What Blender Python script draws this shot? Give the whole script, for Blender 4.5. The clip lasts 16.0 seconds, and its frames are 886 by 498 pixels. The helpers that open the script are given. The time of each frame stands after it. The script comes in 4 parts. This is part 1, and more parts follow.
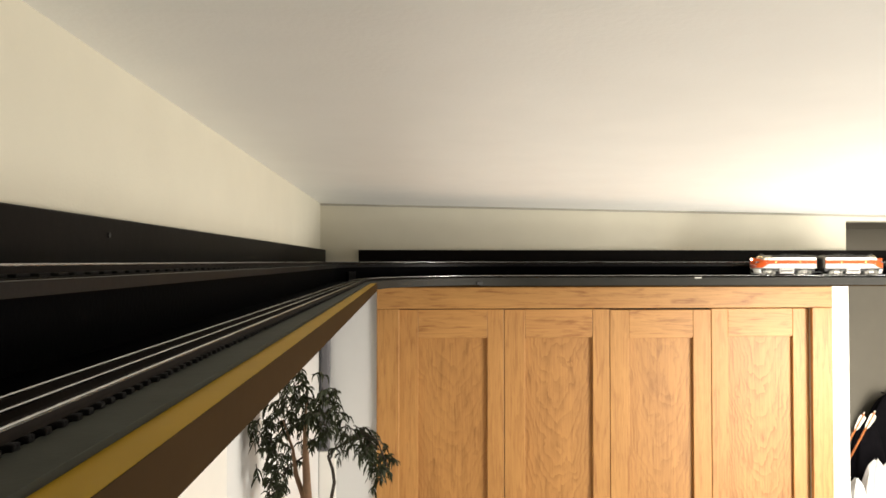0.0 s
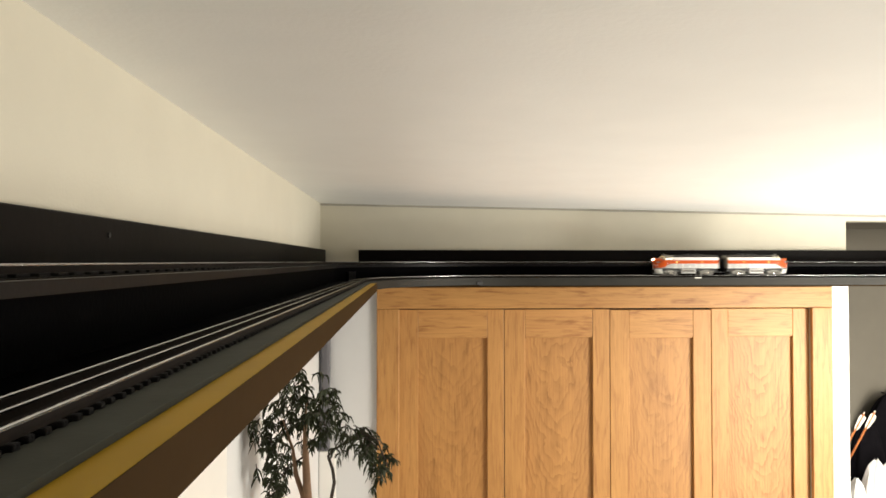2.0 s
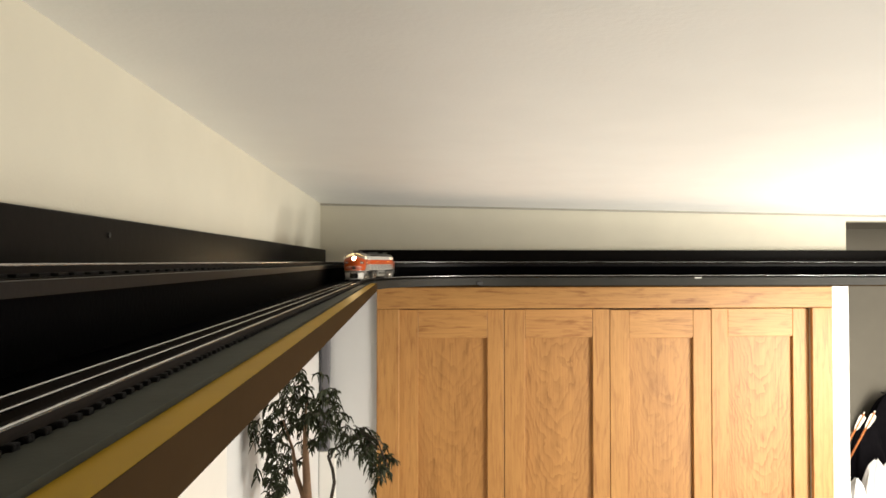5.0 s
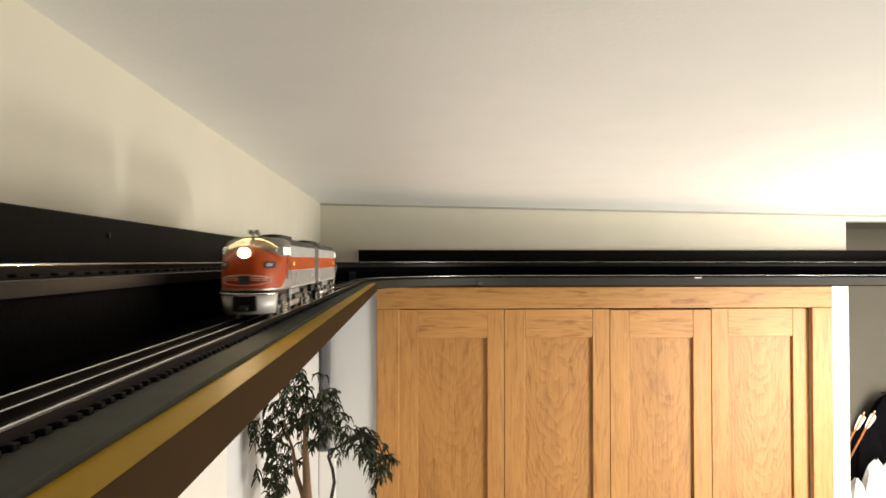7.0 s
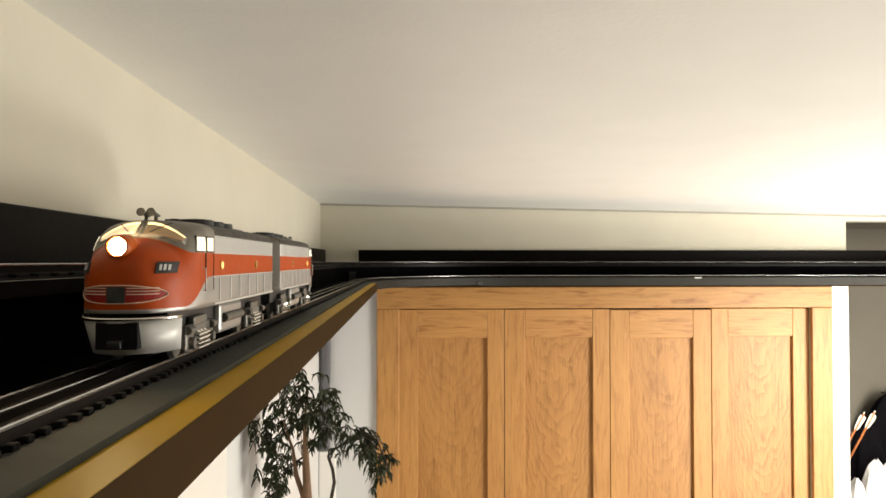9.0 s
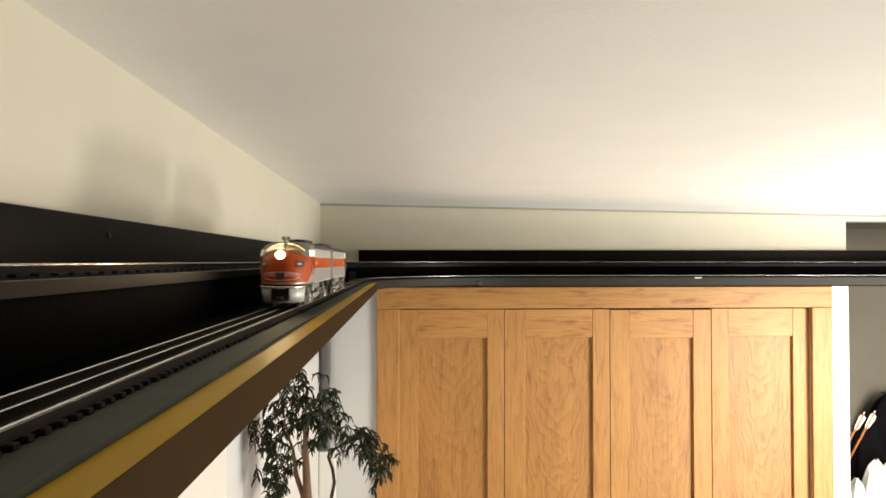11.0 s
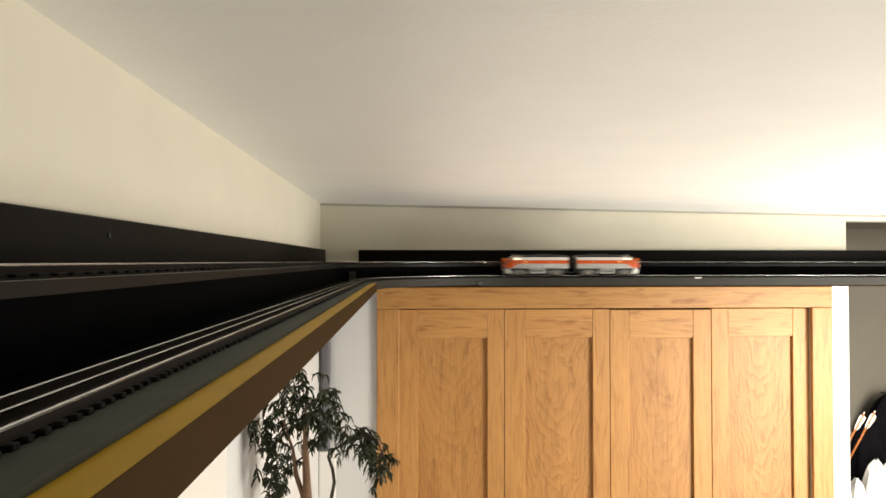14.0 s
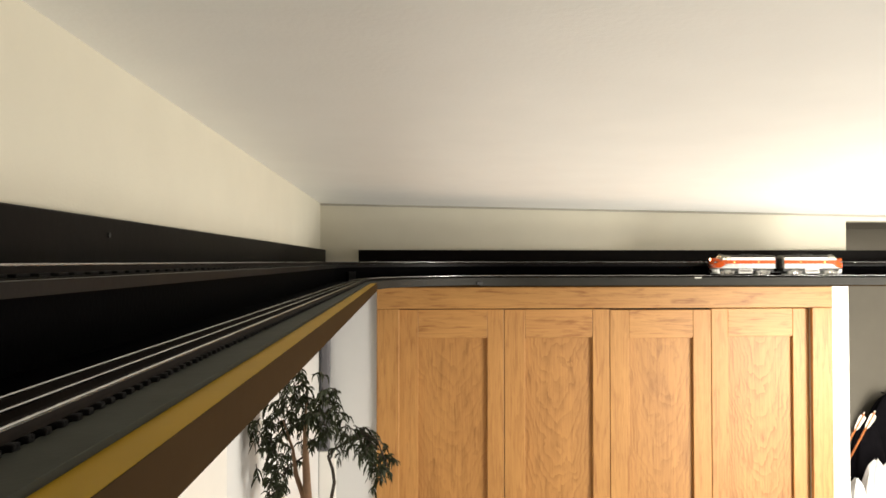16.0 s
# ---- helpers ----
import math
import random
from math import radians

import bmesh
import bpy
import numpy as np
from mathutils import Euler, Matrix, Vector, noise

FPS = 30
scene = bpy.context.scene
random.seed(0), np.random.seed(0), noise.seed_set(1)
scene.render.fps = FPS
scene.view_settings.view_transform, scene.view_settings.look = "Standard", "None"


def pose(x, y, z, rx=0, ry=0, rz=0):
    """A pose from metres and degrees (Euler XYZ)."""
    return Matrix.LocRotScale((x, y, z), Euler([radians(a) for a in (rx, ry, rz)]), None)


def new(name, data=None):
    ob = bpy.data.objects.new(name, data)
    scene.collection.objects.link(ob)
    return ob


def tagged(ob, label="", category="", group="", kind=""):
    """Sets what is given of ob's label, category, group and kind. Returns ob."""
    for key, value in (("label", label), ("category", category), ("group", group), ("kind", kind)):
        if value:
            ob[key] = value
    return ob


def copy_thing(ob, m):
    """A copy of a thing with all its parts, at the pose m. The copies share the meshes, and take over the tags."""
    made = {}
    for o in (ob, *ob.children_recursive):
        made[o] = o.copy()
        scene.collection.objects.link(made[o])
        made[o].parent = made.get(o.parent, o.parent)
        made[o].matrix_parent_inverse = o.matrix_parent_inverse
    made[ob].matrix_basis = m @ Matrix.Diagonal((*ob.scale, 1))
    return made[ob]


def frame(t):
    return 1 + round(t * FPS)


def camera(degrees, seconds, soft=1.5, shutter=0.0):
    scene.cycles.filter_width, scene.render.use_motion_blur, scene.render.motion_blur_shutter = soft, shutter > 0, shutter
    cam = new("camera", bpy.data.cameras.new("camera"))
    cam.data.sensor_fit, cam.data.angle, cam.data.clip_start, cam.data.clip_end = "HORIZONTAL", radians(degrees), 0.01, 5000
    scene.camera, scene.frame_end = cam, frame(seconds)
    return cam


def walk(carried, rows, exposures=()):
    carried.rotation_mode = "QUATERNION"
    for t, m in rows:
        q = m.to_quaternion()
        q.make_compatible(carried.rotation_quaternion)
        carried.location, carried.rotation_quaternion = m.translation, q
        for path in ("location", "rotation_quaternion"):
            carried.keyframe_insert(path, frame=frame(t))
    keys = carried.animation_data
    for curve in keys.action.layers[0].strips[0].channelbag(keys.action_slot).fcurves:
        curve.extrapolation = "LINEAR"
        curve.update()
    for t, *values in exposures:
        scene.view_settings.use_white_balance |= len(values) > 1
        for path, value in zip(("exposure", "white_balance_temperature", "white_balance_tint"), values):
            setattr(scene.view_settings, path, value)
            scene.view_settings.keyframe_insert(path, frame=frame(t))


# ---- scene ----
EYE = 2.242
cam = camera(65.24, 16.0, soft=1.6, shutter=0.9)
VIEW = pose(0, 0, EYE, 91.03, 0, -3.084)
walk(cam, [(0.0, VIEW), (16.0, VIEW)])

# ---- light ----
world = bpy.data.worlds.new("night_room")
scene.world = world
world.use_nodes = True
world.node_tree.nodes["Background"].inputs[0].default_value = (1.0, 0.95, 0.88, 1)
world.node_tree.nodes["Background"].inputs[1].default_value = 0.006
scene.view_settings.exposure = 0.0


def lamp(name, place, watts, radius, colour):
    data = bpy.data.lights.new(name, "POINT")
    data.energy, data.shadow_soft_size, data.color = watts, radius, colour
    ob = new(name, data)
    ob.location = place
    return ob


lamp("table_lamp_light", (2.60, 1.20, 0.75), 133, 0.28, (1.0, 0.955, 0.865))
lamp("side_lamp_light", (2.60, 1.80, 1.72), 197, 0.40, (1.0, 0.945, 0.845))


# ---- materials ----
def mat(name, colour, rough=0.6, metal=0.0, vary=0.12, scale=14.0, bump=0.0, bump_scale=160.0, emit=None, power=0.0, coat=0.0,
        per_object=0.0, spec=0.5):
    m = bpy.data.materials.new(name)
    m.use_nodes = True
    nt = m.node_tree
    b = nt.nodes["Principled BSDF"]
    b.inputs["Roughness"].default_value, b.inputs["Metallic"].default_value = rough, metal
    b.inputs["Coat Weight"].default_value = coat
    b.inputs["Specular IOR Level"].default_value = spec
    tc = nt.nodes.new("ShaderNodeTexCoord")
    n1 = nt.nodes.new("ShaderNodeTexNoise")
    n1.inputs["Scale"].default_value, n1.inputs["Detail"].default_value = scale, 6
    n2 = nt.nodes.new("ShaderNodeTexNoise")
    n2.inputs["Scale"].default_value, n2.inputs["Detail"].default_value = scale * 0.13, 2
    add = nt.nodes.new("ShaderNodeMath")
    for n in (n1, n2):
        nt.links.new(tc.outputs["Object"], n.inputs["Vector"])
    nt.links.new(n1.outputs["Fac"], add.inputs[0])
    nt.links.new(n2.outputs["Fac"], add.inputs[1])
    val = add.outputs[0]
    if per_object:
        info = nt.nodes.new("ShaderNodeObjectInfo")
        more = nt.nodes.new("ShaderNodeMath")
        more.operation = "MULTIPLY_ADD"
        more.inputs[1].default_value = per_object
        nt.links.new(info.outputs["Random"], more.inputs[0])
        nt.links.new(val, more.inputs[2])
        val = more.outputs[0]
    mr = nt.nodes.new("ShaderNodeMapRange")
    mr.inputs["From Min"].default_value, mr.inputs["From Max"].default_value = 0.6, 1.4
    mr.inputs["To Min"].default_value, mr.inputs["To Max"].default_value = 1 - vary, 1 + vary
    nt.links.new(val, mr.inputs["Value"])
    sc = nt.nodes.new("ShaderNodeVectorMath")
    sc.operation = "SCALE"
    sc.inputs[0].default_value = colour
    nt.links.new(mr.outputs[0], sc.inputs["Scale"])
    nt.links.new(sc.outputs[0], b.inputs["Base Color"])
    if bump:
        nb = nt.nodes.new("ShaderNodeTexNoise")
        nb.inputs["Scale"].default_value, nb.inputs["Detail"].default_value = bump_scale, 4
        nt.links.new(tc.outputs["Object"], nb.inputs["Vector"])
        bp = nt.nodes.new("ShaderNodeBump")
        bp.inputs["Strength"].default_value, bp.inputs["Distance"].default_value = bump, 0.004
        nt.links.new(nb.outputs["Fac"], bp.inputs["Height"])
        nt.links.new(bp.outputs[0], b.inputs["Normal"])
    if emit:
        b.inputs["Emission Color"].default_value = (*emit, 1)
        b.inputs["Emission Strength"].default_value = power
    return m


def oak(name, along, light, dark, seed, arches=False):
    """Oak with flat-sawn figure: long streaks and cathedral arches along the given axis."""
    m = bpy.data.materials.new(name)
    m.use_nodes = True
    nt = m.node_tree
    b = nt.nodes["Principled BSDF"]
    b.inputs["Roughness"].default_value = 0.50
    tc, info = nt.nodes.new("ShaderNodeTexCoord"), nt.nodes.new("ShaderNodeObjectInfo")
    shift = nt.nodes.new("ShaderNodeVectorMath")
    shift.operation = "MULTIPLY_ADD"
    shift.inputs[1].default_value = (0.3, 3.0, 9.0) if along == "Z" else (9.0, 3.0, 0.3)
    nt.links.new(info.outputs["Random"], shift.inputs[0])
    nt.links.new(tc.outputs["Object"], shift.inputs[2])

    def stretched(sx, sy, sz):
        mp = nt.nodes.new("ShaderNodeMapping")
        mp.inputs["Scale"].default_value = (sx, sy, sz) if along == "Z" else (sz, sy, sx)
        mp.inputs["Location"].default_value = (seed, seed * 0.7, seed * 1.3)
        nt.links.new(shift.outputs[0], mp.inputs["Vector"])
        return mp.outputs[0]

    def tex(vec, scale, detail, dist=0.0):
        n = nt.nodes.new("ShaderNodeTexNoise")
        n.inputs["Scale"].default_value, n.inputs["Detail"].default_value, n.inputs["Distortion"].default_value = scale, detail, dist
        nt.links.new(vec, n.inputs["Vector"])
        return n.outputs["Fac"]

    def calc(op, a, c):
        n = nt.nodes.new("ShaderNodeMath")
        n.operation = op
        for i, v in enumerate((a, c)):
            if isinstance(v, (int, float)):
                n.inputs[i].default_value = v
            else:
                nt.links.new(v, n.inputs[i])
        return n.outputs[0]

    if arches:
        sep = nt.nodes.new("ShaderNodeSeparateXYZ")
        nt.links.new(tc.outputs["Object"], sep.inputs[0])
        dx = calc("ADD", calc("SUBTRACT", sep.outputs[0], 0.245), calc("MULTIPLY", calc("SUBTRACT", tex(stretched(0.5, 0.5, 0.8), 1.0, 2.0), 0.5), 0.10))
        bow = calc("MULTIPLY", calc("MULTIPLY", dx, dx), calc("ADD", calc("MULTIPLY", info.outputs["Random"], 150.0), 110.0))
        up = calc("SUBTRACT", calc("ADD", calc("MULTIPLY", sep.outputs[2], 11.0), calc("MULTIPLY", info.outputs["Random"], 7.0)), bow)
        rings = calc("FRACT", calc("ADD", up, calc("MULTIPLY", tex(stretched(10, 10, 6), 1.0, 3.0, 0.5), 4.4)), 0.0)
    else:
        rings = calc("FRACT", calc("MULTIPLY", tex(stretched(16, 16, 0.7), 1.0, 2.0, 0.3), 9.0), 0.0)
    rings = calc("POWER", rings, 2.2)
    streak = tex(stretched(160, 160, 5), 1.0, 4.0)
    pores = calc("GREATER_THAN", tex(stretched(420, 420, 14), 1.0, 2.0), 0.63)
    broad = tex(stretched(7, 7, 1.2), 1.0, 2.0)
    fleck = nt.nodes.new("ShaderNodeMapRange")
    fleck.inputs["From Min"].default_value, fleck.inputs["From Max"].default_value = 0.52, 0.72
    nt.links.new(tex(stretched(48, 48, 7), 1.0, 4.0, 0.8), fleck.inputs["Value"])
    soft_rings = calc("MULTIPLY", rings, calc("ADD", calc("MULTIPLY", tex(stretched(30, 30, 9), 1.0, 3.0), 1.6), -0.35))
    fac = calc("ADD", calc("ADD", calc("MULTIPLY", soft_rings, calc("ADD", calc("MULTIPLY", calc("FRACT", calc("MULTIPLY", info.outputs["Random"], 7.3), 0.0), 0.30), 0.26) if arches else 0.26), calc("MULTIPLY", streak, 0.40)),
               calc("ADD", calc("MULTIPLY", broad, 0.36), calc("ADD", calc("MULTIPLY", pores, 0.12), calc("MULTIPLY", fleck.outputs[0], 0.22 if along == "Z" else 0.38))))
    ramp = nt.nodes.new("ShaderNodeValToRGB")
    ramp.color_ramp.elements[0].position, ramp.color_ramp.elements[0].color = 0.25, (*light, 1)
    ramp.color_ramp.elements[1].position, ramp.color_ramp.elements[1].color = 0.95, (*dark, 1)
    nt.links.new(fac, ramp.inputs[0])
    nt.links.new(ramp.outputs[0], b.inputs["Base Color"])
    bp = nt.nodes.new("ShaderNodeBump")
    bp.inputs["Strength"].default_value, bp.inputs["Distance"].default_value = 0.05, 0.001
    nt.links.new(fac, bp.inputs["Height"])
    nt.links.new(bp.outputs[0], b.inputs["Normal"])
    return m


WALL = mat("cream_paint", (0.61, 0.575, 0.47), 0.75, vary=0.04, scale=9, bump=0.12, bump_scale=220)
WALL_LOW = mat("pale_paint", (0.66, 0.66, 0.65), 0.75, vary=0.04, scale=9, bump=0.12, bump_scale=220)
CEIL = mat("ceiling_paint", (0.88, 0.875, 0.84), 0.8, vary=0.03, scale=7, bump=0.08, bump_scale=120)
JOINT_SHADE = mat("joint_shade_grey", (0.36, 0.34, 0.29), 0.8, vary=0.1, scale=30)
WHITE = mat("white_gloss_paint", (0.82, 0.80, 0.75), 0.35, vary=0.03)
# colour of the unseen walls, kept dark so they bounce little light
LOW_BOUNCE = mat("low_bounce_taupe", (0.07, 0.06, 0.05), 0.8, vary=0.05, bump=0.1)
# taupe darkened so that the recess's shade is part of its colour
NICHE = mat("shaded_taupe", (0.150, 0.135, 0.105), 0.8, vary=0.05, bump=0.1)
# the floor is out of view; its dark brown limits light bounced upwards
FLOOR = mat("low_bounce_carpet", (0.13, 0.11, 0.09), 0.95, vary=0.15, scale=60, bump=0.6, bump_scale=500)
BOARD = mat("black_brown_board", (0.0028, 0.0020, 0.0016), 0.40, spec=0.06, vary=0.25, scale=30, bump=0.04, bump_scale=60)
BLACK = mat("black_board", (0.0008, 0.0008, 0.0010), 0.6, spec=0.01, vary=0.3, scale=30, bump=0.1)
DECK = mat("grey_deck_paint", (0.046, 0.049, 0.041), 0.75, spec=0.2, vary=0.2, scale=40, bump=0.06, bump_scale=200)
# darker copy of the deck grey, for the front apron only
DECK_FRONT = mat("deck_grey_darkened", (0.017, 0.016, 0.0125), 0.6, spec=0.25, vary=0.2, scale=40, bump=0.05, bump_scale=100)
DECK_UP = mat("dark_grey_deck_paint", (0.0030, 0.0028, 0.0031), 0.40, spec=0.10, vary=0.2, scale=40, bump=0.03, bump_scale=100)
EDGE = mat("yellow_ochre_gloss", (0.40, 0.245, 0.018), 0.46, spec=0.06, vary=0.10, scale=25, bump=0.015, bump_scale=40)
BROWN = mat("brown_painted_wood", (0.029, 0.0155, 0.0045), 0.6, spec=0.03, vary=0.12, scale=20, bump=0.03, bump_scale=60)
STEEL = mat("worn_rail_steel", (0.55, 0.555, 0.56), 0.22, 1.0, vary=0.2, scale=50, bump=0.1)
RUST = mat("dark_rail_brown", (0.011, 0.0075, 0.0055), 0.7, spec=0.1, vary=0.3, scale=80)
TIE = mat("black_tie", (0.006, 0.0055, 0.0055), 0.8, spec=0.2, vary=0.3, scale=200, bump=0.3, bump_scale=900, per_object=0.3)
OAK_V = oak("oak_upright", "Z", (0.54, 0.278, 0.084), (0.24, 0.085, 0.019), 1.7)
OAK_P = oak("oak_panel", "Z", (0.50, 0.248, 0.072), (0.18, 0.064, 0.014), 5.2, True)
OAK_H = oak("oak_level", "X", (0.54, 0.278, 0.084), (0.24, 0.085, 0.019), 8.9)


def livery(name, orange, silver, pale, grey, soot):
    """Paint scheme of the carbody: silver skirt, orange band that sweeps down over the nose, pale screens, grey cab, dark roof."""
    m = bpy.data.materials.new(name)
    m.use_nodes = True
    nt = m.node_tree
    b = nt.nodes["Principled BSDF"]
    tc, sep = nt.nodes.new("ShaderNodeTexCoord"), nt.nodes.new("ShaderNodeSeparateXYZ")
    nt.links.new(tc.outputs["Object"], sep.inputs[0])
    x, y, z = sep.outputs

    def calc(op, *args):
        n = nt.nodes.new("ShaderNodeMath")
        n.operation = op
        for i, v in enumerate(args):
            if isinstance(v, (int, float)):
                n.inputs[i].default_value = v
            else:
                nt.links.new(v, n.inputs[i])
        return n.outputs[0]

    def ramp(v, lo, hi, a, c, smooth=False):
        n = nt.nodes.new("ShaderNodeMapRange")
        n.interpolation_type = "SMOOTHSTEP" if smooth else "LINEAR"
        for k, q in zip(("From Min", "From Max", "To Min", "To Max"), (lo, hi, a, c)):
            n.inputs[k].default_value = q
        nt.links.new(v, n.inputs["Value"])
        return n.outputs[0]

    def over(mask, under, colour):
        n = nt.nodes.new("ShaderNodeMix")
        n.data_type = "RGBA"
        nt.links.new(mask, n.inputs["Factor"])
        for k, v in ((6, under), (7, colour)):
            if isinstance(v, tuple):
                n.inputs[k].default_value = (*v, 1)
            else:
                nt.links.new(v, n.inputs[k])
        return n.outputs[2]

    low = ramp(x, 0.070, 0.106, 0.0487, 0.0318, True)
    arch = calc("MAXIMUM", calc("SUBTRACT", 1.0, calc("POWER", calc("ABSOLUTE", calc("DIVIDE", y, 0.0285)), 2.0)), 0.0)
    top = calc("ADD", 0.0640, calc("MULTIPLY", calc("MULTIPLY", arch, 0.0086), ramp(x, 0.074, 0.094, 0.0, 1.0)))
    cab = calc("GREATER_THAN", x, 0.0600)
    roof = calc("GREATER_THAN", z, ramp(calc("ABSOLUTE", y), 0.0300, 0.0322, 0.0740, 0.0757))
    upper = over(cab, over(roof, pale, soot), grey)
    body = over(calc("GREATER_THAN", z, low), silver, over(calc("GREATER_THAN", z, top), orange, upper))
    grime = nt.nodes.new("ShaderNodeTexNoise")
    grime.inputs["Scale"].default_value, grime.inputs["Detail"].default_value = 90.0, 5
    nt.links.new(tc.outputs["Object"], grime.inputs["Vector"])
    sc = nt.nodes.new("ShaderNodeVectorMath")
    sc.operation = "SCALE"
    nt.links.new(body, sc.inputs[0])
    nt.links.new(ramp(grime.outputs["Fac"], 0.3, 0.7, 0.92, 1.08), sc.inputs["Scale"])
    nt.links.new(sc.outputs[0], b.inputs["Base Color"])
    nt.links.new(ramp(grime.outputs["Fac"], 0.3, 0.7, 0.36, 0.50), b.inputs["Roughness"])
    painted = calc("MULTIPLY", calc("GREATER_THAN", z, low), calc("SUBTRACT", 1.0, calc("MULTIPLY", calc("GREATER_THAN", z, top), calc("SUBTRACT", 1.0, cab))))
    nt.links.new(ramp(painted, 0.0, 1.0, 0.65, 0.0), b.inputs["Metallic"])
    b.inputs["Specular IOR Level"].default_value = 0.22
    return m


LIVERY = livery("locomotive_livery", (0.42, 0.059, 0.003), (0.36, 0.355, 0.34), (0.54, 0.535, 0.515), (0.22, 0.20, 0.165), (0.030, 0.025, 0.020))
MAUVE = mat("mauve_grey_paint", (0.13, 0.125, 0.135), 0.6, vary=0.15, scale=20, bump=0.1)
HALO_ORANGE = mat("halo_orange", (0.42, 0.078, 0.004), 0.42, spec=0.22, vary=0.06, scale=60)
SILVER = mat("silver_paint", (0.36, 0.355, 0.34), 0.42, 0.6, vary=0.08, scale=80)
PALE = mat("pale_silver_paint", (0.60, 0.595, 0.57), 0.42, 0.10, vary=0.06, scale=80)
ROOF = mat("roof_grey_paint", (0.22, 0.20, 0.165), 0.5, 0.2, vary=0.12, scale=60)
ROOF_D = mat("sooty_roof_brown", (0.030, 0.025, 0.020), 0.55, vary=0.2, scale=60)
DARK = mat("train_black", (0.010, 0.010, 0.010), 0.5, vary=0.3, scale=90)
CHROME = mat("chrome", (0.75, 0.72, 0.66), 0.16, 1.0, vary=0.05)
TRUCK = mat("cast_grey", (0.15, 0.145, 0.13), 0.45, 0.70, vary=0.15, scale=120, bump=0.2, bump_scale=700)
GRILLE = mat("dark_mesh", (0.05, 0.05, 0.048), 0.6, 0.3, vary=0.5, scale=900, bump=0.5, bump_scale=1500)
RED = mat("red_enamel", (0.32, 0.018, 0.012), 0.35, vary=0.08, scale=60)
CREAM = mat("emblem_white", (0.75, 0.55, 0.42), 0.4, vary=0.04)
BRASS = mat("brass", (0.75, 0.45, 0.12), 0.3, 1.0, vary=0.05)
LAMP_ON = mat("headlight_glow", (1.0, 0.8, 0.5), 0.3, emit=(1.0, 0.74, 0.42), power=380.0)
LENS_OFF = mat("unlit_lens", (0.10, 0.09, 0.08), 0.12, vary=0.05)
CAB_ON = mat("cab_window_glow", (0.9, 0.75, 0.45), 0.2, emit=(1.0, 0.72, 0.34), power=1.5)
PANE_REFLECT = mat("pane_reflection_glow", (0.5, 0.42, 0.28), 0.15, emit=(1.0, 0.74, 0.40), power=0.75)
CAB_DIM = mat("cab_dim_glow", (0.05, 0.04, 0.03), 0.12, emit=(1.0, 0.60, 0.25), power=0.22)
SIDE_ON = mat("side_window_glow", (0.9, 0.85, 0.7), 0.2, emit=(1.0, 0.85, 0.6), power=1.3)
PORT_DIM = mat("dim_porthole_glow", (0.4, 0.25, 0.1), 0.2, emit=(1.0, 0.5, 0.18), power=0.25)
PORT_ON = mat("porthole_glow", (0.9, 0.6, 0.2), 0.2, emit=(1.0, 0.58, 0.2), power=1.4)
BARK = mat("pale_brown_bark", (0.25, 0.145, 0.08), 0.8, vary=0.25, scale=60, bump=0.4, bump_scale=200)
TWIG = mat("dark_twig", (0.035, 0.024, 0.016), 0.8, vary=0.25, scale=60)
LEAF = mat("willow_leaf_green", (0.026, 0.034, 0.012), 0.6, spec=0.25, vary=0.45, scale=30)
POT = mat("terracotta", (0.32, 0.13, 0.07), 0.8, vary=0.12)
CLOTH_D = mat("black_cloth", (0.0045, 0.004, 0.005), 0.9, spec=0.05, vary=0.3, scale=30, bump=0.3, bump_scale=400)
CLOTH_W = mat("white_cloth", (0.80, 0.78, 0.76), 0.85, vary=0.05, scale=20, bump=0.3, bump_scale=300)
FEATHER = mat("white_fletching", (0.80, 0.76, 0.68), 0.7, vary=0.08, scale=90)
SHAFT = mat("orange_wood_shaft", (0.50, 0.16, 0.04), 0.4, vary=0.1)


# ---- mesh helpers ----
def mesh_of(name, verts, faces, material, smooth=False, slots=None):
    me = bpy.data.meshes.new(name)
    me.from_pydata(verts, [], faces)
    for mt in (material if isinstance(material, (list, tuple)) else [material]):
        me.materials.append(mt)
    if slots is not None:
        me.polygons.foreach_set("material_index", slots)
    if smooth:
        me.polygons.foreach_set("use_smooth", [True] * len(me.polygons))
    me.update()
    return me


def put(name, me, parent=None, label="", m=None):
    ob = new(name, me)
    if parent is not None:
        ob.parent = parent
    if m is not None:
        ob.matrix_basis = m
    if label:
        ob["label"] = label
    return ob


def part(name, bm, material, parent=None, label="", smooth=False, m=None):
    bmesh.ops.recalc_face_normals(bm, faces=bm.faces[:])
    me = bpy.data.meshes.new(name)
    bm.to_mesh(me)
    bm.free()
    me.materials.append(material)
    if smooth:
        me.polygons.foreach_set("use_smooth", [True] * len(me.polygons))
    return put(name, me, parent, label, m)


def box(x0, x1, y0, y1, z0, z1, bevel=0.0, bm=None):
    mine = bmesh.new()
    bmesh.ops.create_cube(mine, size=1.0, matrix=Matrix.Translation(((x0 + x1) / 2, (y0 + y1) / 2, (z0 + z1) / 2))
                          @ Matrix.Diagonal((x1 - x0, y1 - y0, z1 - z0, 1)))
    if bevel:
        bmesh.ops.bevel(mine, geom=mine.edges[:], offset=bevel, segments=2, affect="EDGES", profile=0.5)
    if bm is None:
        return mine
    merge(bm, mine)
    return bm


def merge(bm, other):
    me = bpy.data.meshes.new("scrap")
    other.to_mesh(me)
    other.free()
    bm.from_mesh(me)
    bpy.data.meshes.remove(me)


